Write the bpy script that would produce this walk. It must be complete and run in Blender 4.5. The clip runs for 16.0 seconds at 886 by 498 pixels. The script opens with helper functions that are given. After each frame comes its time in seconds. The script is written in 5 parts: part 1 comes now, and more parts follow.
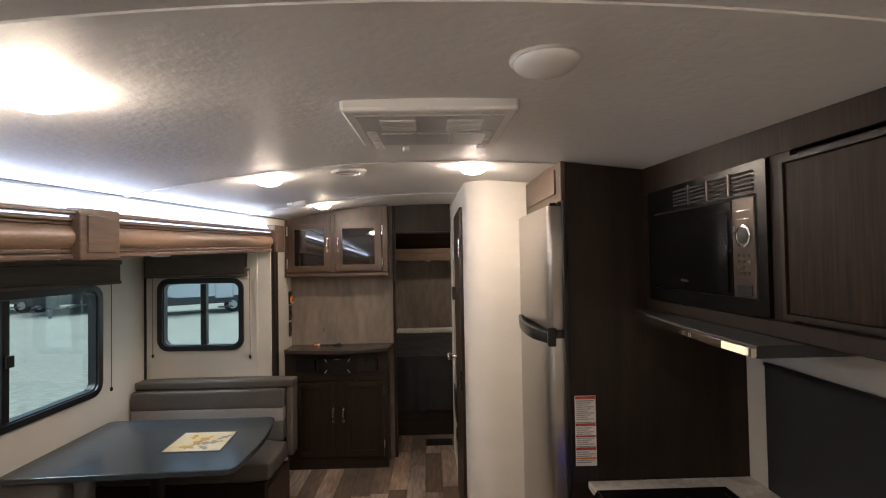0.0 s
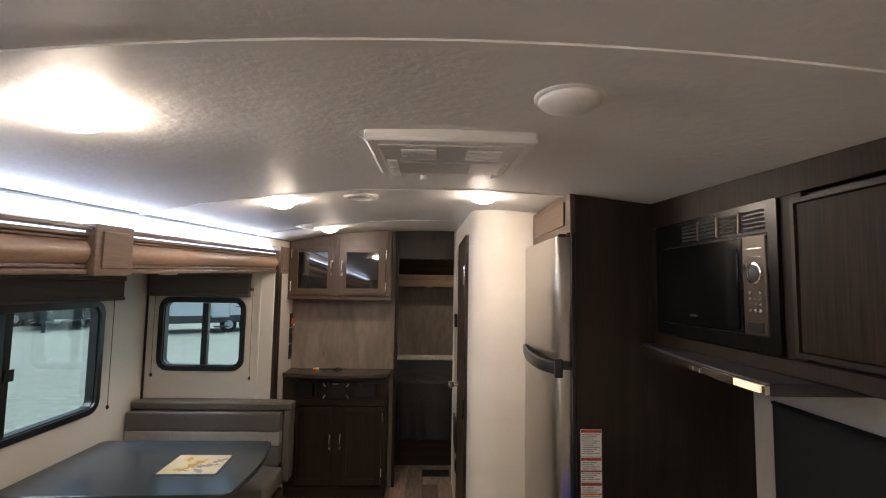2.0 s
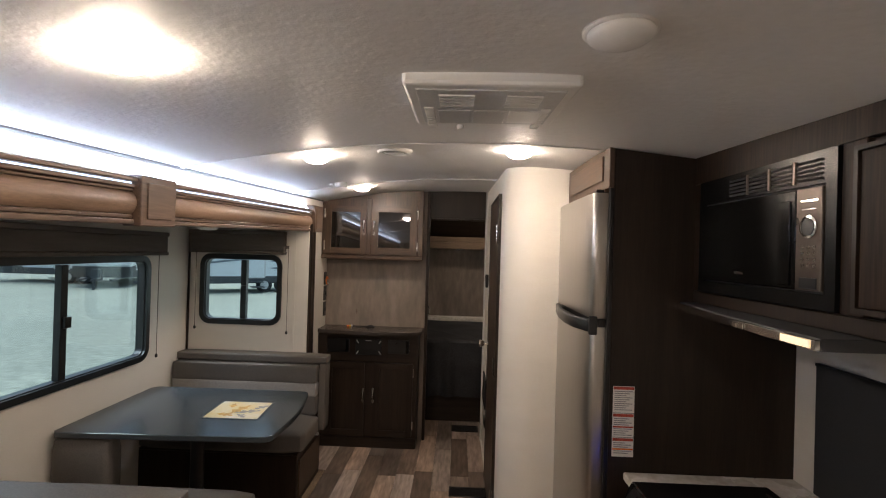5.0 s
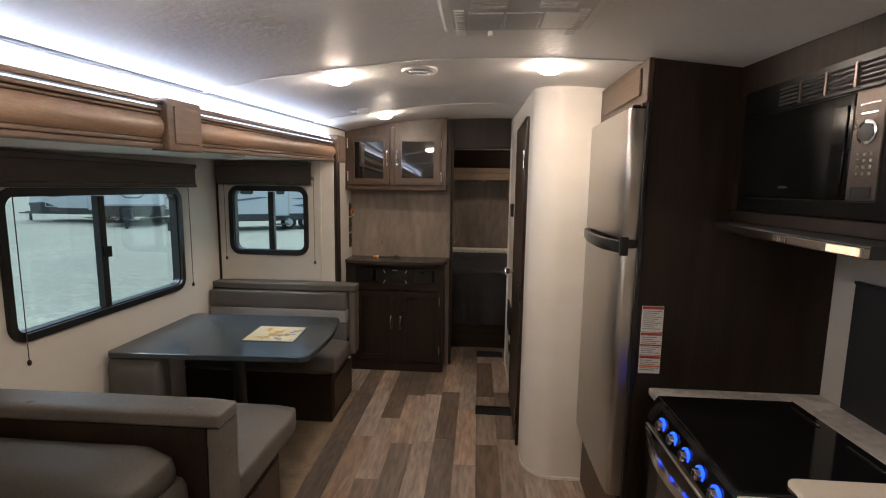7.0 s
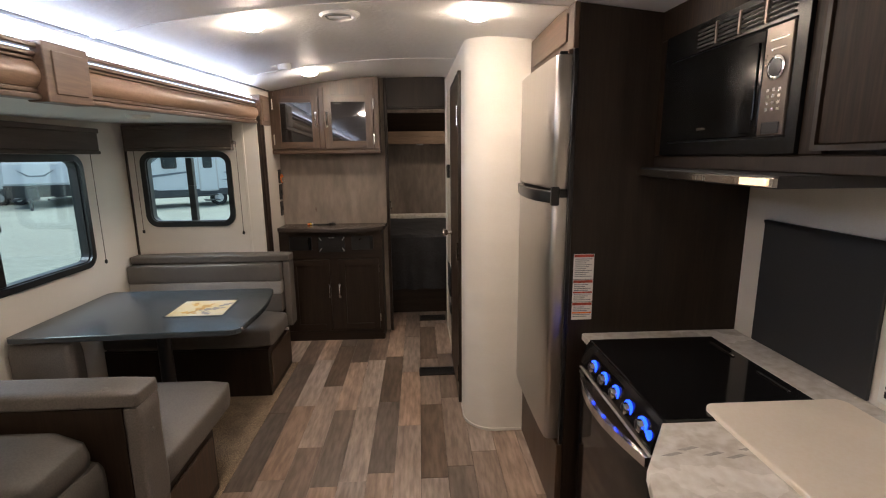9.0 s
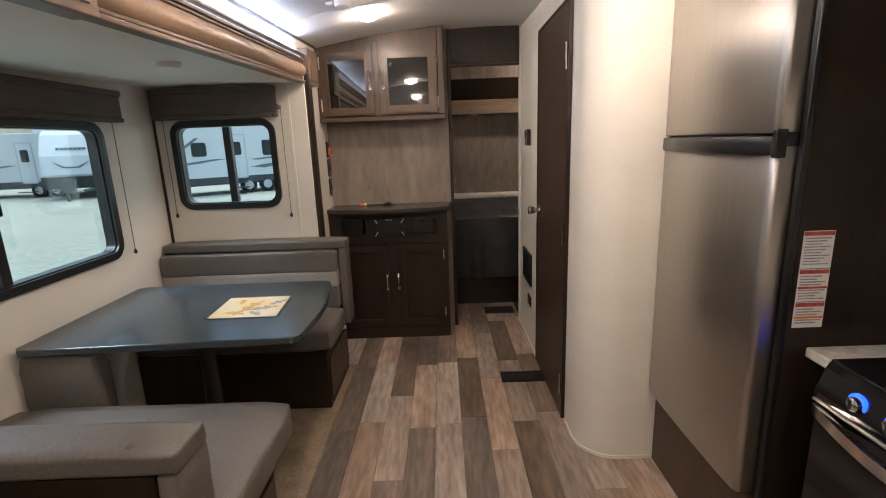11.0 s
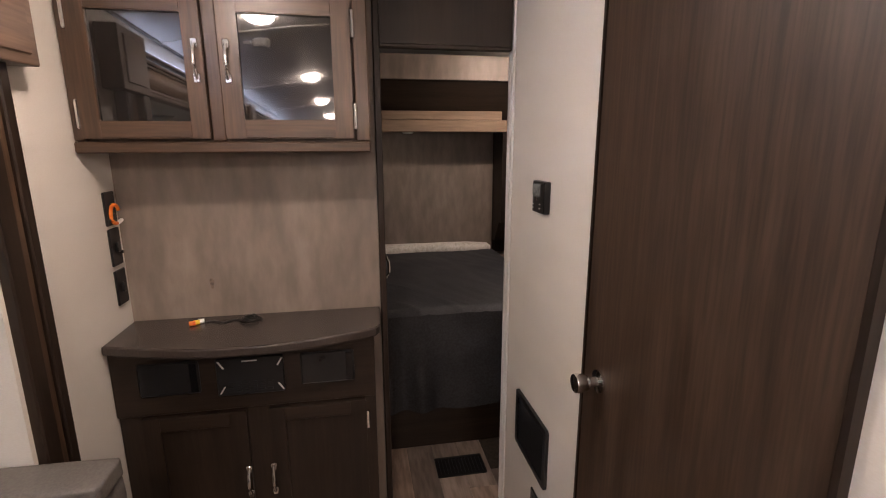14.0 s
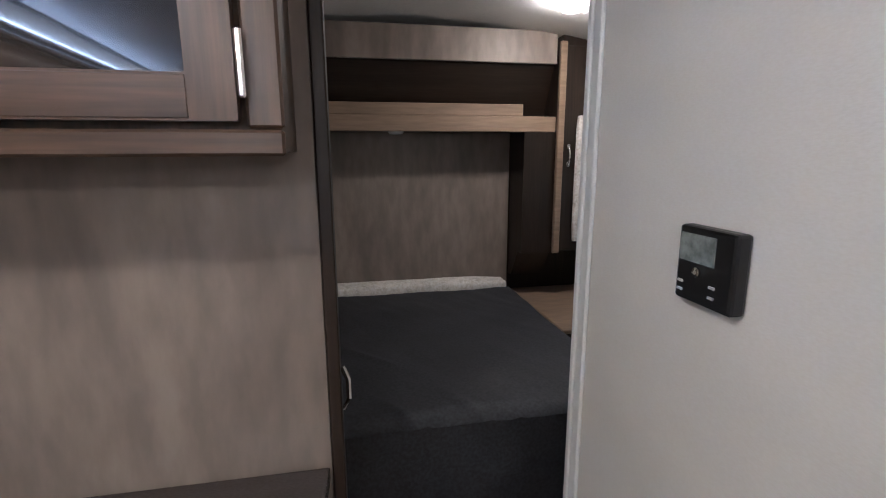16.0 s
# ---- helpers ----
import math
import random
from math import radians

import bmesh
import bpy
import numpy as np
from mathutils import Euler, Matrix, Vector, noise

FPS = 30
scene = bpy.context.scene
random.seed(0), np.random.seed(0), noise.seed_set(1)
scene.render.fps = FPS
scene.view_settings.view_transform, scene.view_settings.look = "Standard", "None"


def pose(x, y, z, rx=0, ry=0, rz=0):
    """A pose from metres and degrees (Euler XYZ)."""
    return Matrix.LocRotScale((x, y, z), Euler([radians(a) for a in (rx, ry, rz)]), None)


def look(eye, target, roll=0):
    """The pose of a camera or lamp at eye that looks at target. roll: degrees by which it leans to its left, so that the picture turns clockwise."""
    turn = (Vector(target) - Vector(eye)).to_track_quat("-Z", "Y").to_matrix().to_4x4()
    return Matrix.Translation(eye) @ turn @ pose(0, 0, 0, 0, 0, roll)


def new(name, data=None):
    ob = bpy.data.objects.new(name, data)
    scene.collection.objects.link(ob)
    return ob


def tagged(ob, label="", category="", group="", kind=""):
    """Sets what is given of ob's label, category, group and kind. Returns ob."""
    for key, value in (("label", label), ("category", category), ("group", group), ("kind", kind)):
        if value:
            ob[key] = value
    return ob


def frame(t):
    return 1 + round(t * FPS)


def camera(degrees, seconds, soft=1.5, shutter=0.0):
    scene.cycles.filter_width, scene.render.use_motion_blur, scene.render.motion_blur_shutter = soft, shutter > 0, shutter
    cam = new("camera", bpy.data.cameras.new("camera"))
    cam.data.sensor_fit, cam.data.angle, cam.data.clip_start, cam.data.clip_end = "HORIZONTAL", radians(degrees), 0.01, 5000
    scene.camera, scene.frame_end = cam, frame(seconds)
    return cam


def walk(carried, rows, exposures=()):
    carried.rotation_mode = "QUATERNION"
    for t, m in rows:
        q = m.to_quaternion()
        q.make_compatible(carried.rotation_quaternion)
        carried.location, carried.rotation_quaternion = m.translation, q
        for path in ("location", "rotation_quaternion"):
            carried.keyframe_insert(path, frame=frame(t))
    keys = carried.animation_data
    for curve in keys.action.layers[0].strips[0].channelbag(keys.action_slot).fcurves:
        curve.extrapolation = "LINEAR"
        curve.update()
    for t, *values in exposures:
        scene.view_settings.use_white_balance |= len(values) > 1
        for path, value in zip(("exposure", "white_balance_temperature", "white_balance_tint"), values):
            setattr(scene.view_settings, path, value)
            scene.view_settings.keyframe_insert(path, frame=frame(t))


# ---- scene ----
cam = camera(86.5, 16.0, soft=1.1)
PATH = [
    (0, (0.173, -0.039, 1.754), (0.225, 1.96, 1.801), -1.0),
    (0.5, (0.142, -0.047, 1.751), (0.207, 1.949, 1.857), -0.2),
    (1, (0.126, -0.045, 1.751), (0.217, 1.949, 1.875), 0.9),
    (1.5, (0.132, -0.057, 1.759), (0.224, 1.935, 1.91), 1.0),
    (2, (0.128, -0.054, 1.755), (0.185, 1.938, 1.915), 0.9),
    (2.5, (0.131, -0.051, 1.754), (0.164, 1.943, 1.911), 0.8),
    (3, (0.13, -0.053, 1.756), (0.153, 1.94, 1.913), 0.8),
    (3.5, (0.13, -0.055, 1.752), (0.137, 1.939, 1.909), 0.9),
    (4, (0.124, -0.053, 1.745), (0.107, 1.943, 1.879), 1.2),
    (6.5, (0.086, -0.029, 1.662), (-0.042, 1.955, 1.448), 1.2),
    (7, (0.08, -0.034, 1.657), (-0.066, 1.944, 1.397), 0.8),
    (7.5, (0.095, -0.039, 1.66), (-0.039, 1.938, 1.39), 0.3),
    (8, (0.128, -0.029, 1.657), (0.101, 1.95, 1.374), 0.1),
    (8.5, (0.14, -0.013, 1.63), (0.224, 1.957, 1.296), -0.3),
    (10.8, (-0.172, 0.478, 1.478), (-0.122, 2.423, 1.015), -2.4),
    (11, (-0.227, 0.598, 1.472), (-0.240, 2.548, 1.027), -2.1),
    (11.5, (-0.425, 0.968, 1.590), (-0.384, 2.914, 1.132), -0.9),
    (12, (-0.317, 1.236, 1.613), (-0.162, 3.184, 1.183), 1.0),
    (12.5, (-0.304, 1.54, 1.625), (-0.061, 3.492, 1.264), 0.6),
    (13, (-0.249, 1.813, 1.616), (0.016, 3.763, 1.258), -1.5),
    (13.5, (-0.263, 2.14, 1.656), (0.072, 4.075, 1.277), -1.7),
    (14, (-0.245, 2.408, 1.645), (0.098, 4.331, 1.22), -0.2),
    (14.5, (-0.166, 2.722, 1.628), (-0.031, 4.675, 1.214), 0.4),
    (15, (-0.133, 2.937, 1.611), (-0.085, 4.889, 1.176), -2.1),
    (15.5, (-0.138, 3.17, 1.64), (0.056, 5.121, 1.246), -0.0),
    (16, (-0.114, 3.366, 1.63), (0.255, 5.292, 1.235), -0.2),
]
walk(cam, [(t, look(eye, target, roll)) for t, eye, target, roll in PATH],
     [(0.0, 0.15, 6250, 16), (4.0, 0.15, 6250, 16), (7.5, 0.15, 6250, 16), (8.5, 0.32, 6300, 17), (11.0, 0.62, 6250, 17), (12.5, 0.28, 6550, 24), (13.5, 0.2, 6450, 25), (14.0, 0.8, 6250, 25), (14.5, 1.22, 6100, 23), (15.0, 1.25, 5800, 21), (15.5, 0.92, 5450, 17), (16.0, 0.76, 5150, 15)])

# ---- light ----
world = bpy.data.worlds.new("world")
scene.world = world
world.use_nodes = True
wn = world.node_tree.nodes
sky = wn.new("ShaderNodeTexSky")
sky.sky_type, sky.sun_disc = "NISHITA", False
sky.sun_elevation, sky.sun_rotation = radians(76), radians(14)
sky.dust_density, sky.air_density = 3.0, 1.2
world.node_tree.links.new(sky.outputs[0], wn["Background"].inputs[0])
wn["Background"].inputs[1].default_value = 0.15
sun = new("sun", bpy.data.lights.new("sun", "SUN"))
sun.data.energy, sun.data.angle, sun.data.color = 2.0, radians(60), (1.0, 0.97, 0.93)
sun.matrix_world = look((1, 4, 20), (0, 0, 0))

# added area lamps, unseen above the dinette windows, standing in for sky light
for spot, aim, size in (((-2.75, 2.46, 2.55), (-1.5, 2.5, 0.75), 1.2), ((-1.62, 4.35, 2.55), (-1.5, 3.1, 0.75), 0.8)):
    glow = new("window_sky_fill", bpy.data.lights.new("window_sky_fill", "AREA"))
    glow.data.shape, glow.data.size, glow.data.size_y = "RECTANGLE", size, 0.9
    glow.data.energy, glow.data.color = 45.0 * size, (0.86, 0.95, 1.0)
    glow.matrix_world = look(spot, aim)

LAMP_GLOW = 140.0
STRIP_GLOW = 22.0

# ---- mesh helpers ----


def box(bm, x0, x1, y0, y1, z0, z1, bev=0.0, seg=1, lean=0.0):
    """A box; lean raises it by that much per metre of y."""
    vs = [bm.verts.new((x, y, z + lean * y)) for x in (x0, x1) for y in (y0, y1) for z in (z0, z1)]
    quads = ((0, 1, 3, 2), (4, 6, 7, 5), (0, 4, 5, 1), (2, 3, 7, 6), (0, 2, 6, 4), (1, 5, 7, 3))
    fs = [bm.faces.new([vs[i] for i in q]) for q in quads]
    if bev > 0:
        es = list({e for f in fs for e in f.edges})
        bmesh.ops.bevel(bm, geom=es, offset=bev, segments=seg, affect="EDGES", profile=0.5)
    return bm


def boxes(*rows, bev=0.0, seg=1, lean=0.0):
    bm = bmesh.new()
    for r in rows:
        box(bm, *r, bev=bev, seg=seg, lean=lean)
    return bm


def prism(bm, pts, axis, a0, a1, bev=0.0, seg=2, lean=0.0):
    """Extrudes a polygon along an axis: x takes (y, z), y takes (x, z), z takes (x, y)."""
    def at(p, a):
        x, y, z = {"x": (a, p[0], p[1]), "y": (p[0], a, p[1]), "z": (p[0], p[1], a)}[axis]
        return (x, y, z + lean * y)
    lo = [bm.verts.new(at(p, a0)) for p in pts]
    hi = [bm.verts.new(at(p, a1)) for p in pts]
    n = len(pts)
    fs = [bm.faces.new(lo[::-1]), bm.faces.new(hi)]
    fs += [bm.faces.new((lo[i], lo[(i + 1) % n], hi[(i + 1) % n], hi[i])) for i in range(n)]
    bmesh.ops.recalc_face_normals(bm, faces=fs)
    if bev > 0:
        es = list(set(fs[0].edges) | set(fs[1].edges))
        bmesh.ops.bevel(bm, geom=es, offset=bev, segments=seg, affect="EDGES", profile=0.5)
    return bm


def tube(bm, pts, r, n=8):
    """A round rod along points."""
    rings = []
    for i, p in enumerate(pts):
        p = Vector(p)
        d = (Vector(pts[min(i + 1, len(pts) - 1)]) - Vector(pts[max(i - 1, 0)])).normalized()
        u = d.orthogonal().normalized() if abs(d.z) > 0.95 else d.cross(Vector((0, 0, 1))).normalized()
        v = d.cross(u)
        rings.append([bm.verts.new(p + r * (math.cos(a) * u + math.sin(a) * v)) for a in (2 * math.pi * k / n for k in range(n))])
    for a, b in zip(rings, rings[1:]):
        for k in range(n):
            bm.faces.new((a[k], a[(k + 1) % n], b[(k + 1) % n], b[k]))
    bm.faces.new(rings[0][::-1])
    bm.faces.new(rings[-1])
    bmesh.ops.recalc_face_normals(bm, faces=bm.faces[:])
    return bm


def lathe(bm, c, profile, axis="z", n=32):
    """Turns (radius, height) pairs round an axis through c."""
    rings = []
    for r, h in profile:
        ring = []
        for k in range(n):
            a = 2 * math.pi * k / n
            p, q = r * math.cos(a), r * math.sin(a)
            off = {"z": (p, q, h), "x": (h, p, q), "y": (p, h, q)}[axis]
            ring.append(bm.verts.new(Vector(c) + Vector(off)))
        rings.append(ring)
    for a, b in zip(rings, rings[1:]):
        for k in range(n):
            bm.faces.new((a[k], a[(k + 1) % n], b[(k + 1) % n], b[k]))
    bm.faces.new(rings[0][::-1])
    bm.faces.new(rings[-1])
    bmesh.ops.recalc_face_normals(bm, faces=bm.faces[:])
    return bm


def rounded(u0, u1, v0, v1, r, n=6):
    """The outline of a rectangle with round corners."""
    out = []
    for cu, cv, a0 in ((u1 - r, v0 + r, -90), (u1 - r, v1 - r, 0), (u0 + r, v1 - r, 90), (u0 + r, v0 + r, 180)):
        for k in range(n + 1):
            a = radians(a0 + 90 * k / n)
            out.append((cu + r * math.cos(a), cv + r * math.sin(a)))
    return out


def ring(bm, outer, inner, axis, a0, a1):
    """A frame between two outlines with as many points, extruded along an axis."""
    def at(p, a):
        return {"x": (a, p[0], p[1]), "y": (p[0], a, p[1]), "z": (p[0], p[1], a)}[axis]
    loops = [[bm.verts.new(at(p, a)) for p in pts] for pts, a in ((outer, a0), (outer, a1), (inner, a1), (inner, a0))]
    n = len(outer)
    for i in range(4):
        a, b = loops[i], loops[(i + 1) % 4]
        for k in range(n):
            bm.faces.new((a[k], a[(k + 1) % n], b[(k + 1) % n], b[k]))
    bmesh.ops.recalc_face_normals(bm, faces=bm.faces[:])
    return bm


def cushion(bm, x0, x1, y0, y1, z0, z1, r=0.04, puff=0.012):
    """A stuffed block: round edges and slightly bulging faces."""
    tmp = bmesh.new()
    box(tmp, x0, x1, y0, y1, z0, z1)
    bmesh.ops.subdivide_edges(tmp, edges=tmp.edges[:], cuts=9, use_grid_fill=True)
    c = Vector(((x0 + x1) / 2, (y0 + y1) / 2, (z0 + z1) / 2))
    h = Vector(((x1 - x0) / 2, (y1 - y0) / 2, (z1 - z0) / 2))
    verts = {}
    for v in tmp.verts:
        d = v.co - c
        core = Vector([max(-h[i] + r, min(h[i] - r, d[i])) for i in range(3)])
        out = d - core
        if out.length > 1e-6:
            d = core + out.normalized() * r
        f = [1 - min(1, abs(d[i]) / h[i]) ** 2 for i in range(3)]
        for i in range(3):
            if abs(d[i]) > h[i] - r * 0.6:
                j, k = (i + 1) % 3, (i + 2) % 3
                d[i] += math.copysign(puff * min(1.0, 2.5 * f[j]) * min(1.0, 2.5 * f[k]), d[i])
        w = noise.noise(v.co * 9.0) * 0.003
        verts[v] = bm.verts.new(c + d + Vector((w, w, w)))
    for f in tmp.faces:
        bm.faces.new([verts[v] for v in f.verts])
    tmp.free()
    bmesh.ops.recalc_face_normals(bm, faces=bm.faces[:])
    return bm


def holed(axis, a0, a1, u0, u1, v0, v1, p0, p1, q0, q1):
    """A wall slab with one rectangular opening through it."""
    return ring(bmesh.new(), [(u0, v0), (u1, v0), (u1, v1), (u0, v1)], [(p0, q0), (p1, q0), (p1, q1), (p0, q1)], axis, a0, a1)


def link(name, bm, mat, smooth=False):
    me = bpy.data.meshes.new(name)
    if smooth:
        for f in bm.faces:
            f.smooth = True
        for e in bm.edges:
            if len(e.link_faces) == 2 and e.calc_face_angle(0) > 0.7:
                e.smooth = False
    bm.to_mesh(me)
    bm.free()
    me.materials.append(mat)
    return new(name, me)


def structure(name, bm, mat, label="", category="", smooth=False):
    return tagged(link(name, bm, mat, smooth), label, category or name.split("_")[0], kind="structure")


def thing(name, base, label, category, group="", kind=""):
    ob = new(name)
    ob.empty_display_size = 0.1
    ob.location = base
    return tagged(ob, label, category, group, kind)


def part(name, bm, mat, parent, label="", smooth=False):
    ob = link(name, bm, mat, smooth)
    ob.parent = parent
    root = parent
    while root.parent:
        root = root.parent
    if parent is root and parent.type == "EMPTY":
        ob.matrix_parent_inverse = Matrix.Translation(-Vector(root.location))
    return tagged(ob, label)


def solo(name, bm, mat, label, category, group="", kind="", smooth=False):
    return tagged(link(name, bm, mat, smooth), label, category, group, kind)


# ---- materials ----


def material(name, base, rough=0.5, metal=0.0, vary=0.15, scale=6.0, stretch=(1, 1, 1), grain=60.0, bump=0.1, depth=0.002,
             second=None, coat=0.0, glow=None, strength=0.0, rvary=0.1, spec=0.5, grain_vary=0.1, per_object=0.0, island=0.0):
    """A surface with colour variation at two scales, uneven gloss and fine relief."""
    m = bpy.data.materials.new(name)
    m.use_nodes = True
    nt = m.node_tree
    N, L = nt.nodes, nt.links
    p = N["Principled BSDF"]
    tc = N.new("ShaderNodeTexCoord")
    mp = N.new("ShaderNodeMapping")
    mp.inputs["Scale"].default_value = stretch
    vec = tc.outputs["Object"]
    if per_object:
        oi = N.new("ShaderNodeObjectInfo")
        sh = N.new("ShaderNodeVectorMath")
        sh.operation = "MULTIPLY_ADD"
        cx = N.new("ShaderNodeCombineXYZ")
        for i, k in enumerate((37.0, 91.0, 53.0)):
            mu = N.new("ShaderNodeMath")
            mu.operation = "MULTIPLY"
            mu.inputs[1].default_value = k
            L.new(oi.outputs["Random"], mu.inputs[0])
            L.new(mu.outputs[0], cx.inputs[i])
        ad = N.new("ShaderNodeVectorMath")
        ad.operation = "ADD"
        L.new(vec, ad.inputs[0])
        L.new(cx.outputs[0], ad.inputs[1])
        vec = ad.outputs[0]
    L.new(vec, mp.inputs[0])
    big = N.new("ShaderNodeTexNoise")
    big.inputs["Scale"].default_value, big.inputs["Detail"].default_value = scale, 4.0
    fine = N.new("ShaderNodeTexNoise")
    fine.inputs["Scale"].default_value, fine.inputs["Detail"].default_value = grain, 5.0
    L.new(mp.outputs[0], big.inputs["Vector"])
    L.new(mp.outputs[0], fine.inputs["Vector"])
    ramp = N.new("ShaderNodeValToRGB")
    a = second or tuple(c * (1 - vary) for c in base)
    b = base if second else tuple(min(1, c * (1 + vary)) for c in base)
    ramp.color_ramp.elements[0].position, ramp.color_ramp.elements[1].position = 0.32, 0.68
    ramp.color_ramp.elements[0].color, ramp.color_ramp.elements[1].color = (*a, 1), (*b, 1)
    L.new(big.outputs["Fac"], ramp.inputs[0])
    mix = N.new("ShaderNodeMix")
    mix.data_type, mix.blend_type = "RGBA", "OVERLAY"
    mix.inputs[0].default_value = grain_vary * 3
    L.new(ramp.outputs[0], mix.inputs[6])
    bw = N.new("ShaderNodeValToRGB")
    bw.color_ramp.elements[0].position, bw.color_ramp.elements[1].position = 0.35, 0.65
    L.new(fine.outputs["Fac"], bw.inputs[0])
    L.new(bw.outputs[0], mix.inputs[7])
    col = mix.outputs[2]
    if per_object:
        hs = N.new("ShaderNodeHueSaturation")
        mr = N.new("ShaderNodeMapRange")
        mr.inputs[3].default_value, mr.inputs[4].default_value = 1 - per_object, 1 + per_object
        L.new(oi.outputs["Random"], mr.inputs[0])
        L.new(mr.outputs[0], hs.inputs["Value"])
        f1 = N.new("ShaderNodeMath")
        f1.operation = "MULTIPLY"
        f1.inputs[1].default_value = 17.3
        f2 = N.new("ShaderNodeMath")
        f2.operation = "FRACT"
        f3 = N.new("ShaderNodeMapRange")
        f3.inputs[3].default_value, f3.inputs[4].default_value = 0.60, 1.10
        L.new(oi.outputs["Random"], f1.inputs[0])
        L.new(f1.outputs[0], f2.inputs[0])
        L.new(f2.outputs[0], f3.inputs[0])
        L.new(f3.outputs[0], hs.inputs["Saturation"])
        L.new(col, hs.inputs["Color"])
        col = hs.outputs[0]
    L.new(col, p.inputs["Base Color"])
    rr = N.new("ShaderNodeMapRange")
    rr.inputs[3].default_value, rr.inputs[4].default_value = max(0.02, rough - rvary), min(1, rough + rvary)
    L.new(big.outputs["Fac"], rr.inputs[0])
    L.new(rr.outputs[0], p.inputs["Roughness"])
    p.inputs["Metallic"].default_value = metal
    p.inputs["Specular IOR Level"].default_value = spec
    p.inputs["Coat Weight"].default_value = coat
    p.inputs["Coat Roughness"].default_value = 0.15
    if bump:
        bp = N.new("ShaderNodeBump")
        bp.inputs["Strength"].default_value, bp.inputs["Distance"].default_value = bump, depth
        L.new(fine.outputs["Fac"], bp.inputs["Height"])
        L.new(bp.outputs[0], p.inputs["Normal"])
    if glow:
        p.inputs["Emission Color"].default_value = (*glow, 1)
        p.inputs["Emission Strength"].default_value = strength
    return m


def glass(name, tint=(0.9, 0.95, 0.93)):
    """A thin clear pane: mostly see-through, with a sharp reflection."""
    m = bpy.data.materials.new(name)
    m.use_nodes = True
    N, L = m.node_tree.nodes, m.node_tree.links
    N.clear()
    out = N.new("ShaderNodeOutputMaterial")
    mx = N.new("ShaderNodeMixShader")
    tr = N.new("ShaderNodeBsdfTransparent")
    gl = N.new("ShaderNodeBsdfGlossy")
    fr = N.new("ShaderNodeLayerWeight")
    tr.inputs[0].default_value = (*tint, 1)
    gl.inputs["Roughness"].default_value = 0.01
    fr.inputs[0].default_value = 0.08
    L.new(fr.outputs['Facing'], mx.inputs[0])
    L.new(tr.outputs[0], mx.inputs[1])
    L.new(gl.outputs[0], mx.inputs[2])
    L.new(mx.outputs[0], out.inputs[0])
    return m


GZ = (14, 14, 0.8)
GY = (14, 0.8, 14)
GX = (0.8, 14, 14)
M_dark = material("dark_wood_z", (0.0195, 0.0120, 0.0078), 0.44, spec=0.35, vary=0.3, scale=1.6, stretch=GZ, grain=9, bump=0.12, depth=0.001, grain_vary=0.06)
M_dark_x = material("dark_wood_x", (0.0195, 0.0120, 0.0078), 0.44, spec=0.35, vary=0.3, scale=1.6, stretch=GX, grain=9, bump=0.12, depth=0.001, grain_vary=0.06)
M_door = material("brown_door_laminate", (0.052, 0.032, 0.021), 0.42, vary=0.3, scale=1.6, stretch=GZ, grain=9, bump=0.12, depth=0.001, grain_vary=0.08)
M_mwglass = material("smoked_black_glass", (0.005, 0.005, 0.005), 0.12, vary=0.2, scale=5, bump=0.0, rvary=0.03, grain_vary=0.02, spec=0.18)
M_mwtrim = material("satin_black_trim", (0.006, 0.006, 0.006), 0.26, vary=0.2, scale=5, bump=0.0, rvary=0.04, grain_vary=0.02, spec=0.14)
M_oak = material("dark_open_grain_oak", (0.034, 0.0200, 0.0125), 0.50, spec=0.15, second=(0.018, 0.0108, 0.0070), scale=2.2, stretch=(20, 20, 1.1), grain=7, bump=0.25, depth=0.001, grain_vary=0.12)
M_sofa = material("dark_grey_vinyl", (0.058, 0.053, 0.047), 0.58, vary=0.1, scale=4, grain=170, bump=0.3, depth=0.0012, grain_vary=0.05)
M_lip = material("grey_cove_strip", (0.10, 0.095, 0.10), 0.5, vary=0.08, scale=6, grain=120, bump=0.03, grain_vary=0.02)
M_mid = material("stained_wood_z", (0.064, 0.0372, 0.0222), 0.40, vary=0.25, scale=1.6, stretch=GZ, grain=9, bump=0.15, depth=0.001, grain_vary=0.08)
M_mid_x = material("stained_wood_x", (0.064, 0.0372, 0.0222), 0.40, vary=0.25, scale=1.6, stretch=GX, grain=9, bump=0.15, depth=0.001, grain_vary=0.08)
M_mid_y = material("stained_wood_y", (0.076, 0.0445, 0.0275), 0.38, vary=0.25, scale=1.6, stretch=GY, grain=9, bump=0.15, depth=0.001, grain_vary=0.08)
M_tan = material("tan_vinyl", (0.255, 0.168, 0.118), 0.42, vary=0.12, scale=1.5, stretch=(6, 1, 6), grain=40, bump=0.12, depth=0.001, grain_vary=0.04)
M_val = material("valance_wood", (0.120, 0.076, 0.053), 0.4, vary=0.22, scale=1.6, stretch=GY, grain=9, bump=0.15, depth=0.001, grain_vary=0.06)
M_shelf = material("pale_wood_x", (0.235, 0.163, 0.108), 0.5, vary=0.15, scale=1.6, stretch=(0.8, 8, 8), grain=9, bump=0.1, depth=0.001, grain_vary=0.04)
M_panel = material("grey_wood_panel", (0.285, 0.233, 0.195), 0.5, second=(0.185, 0.150, 0.124), scale=1.8, stretch=(2.4, 2.4, 0.8), grain=9, bump=0.03, depth=0.001, grain_vary=0.045)
M_wall = material("wall_paper", (0.74, 0.70, 0.64), 0.7, vary=0.025, scale=3, grain=140, bump=0.25, depth=0.0012, stretch=(1, 1, 3), grain_vary=0.02)
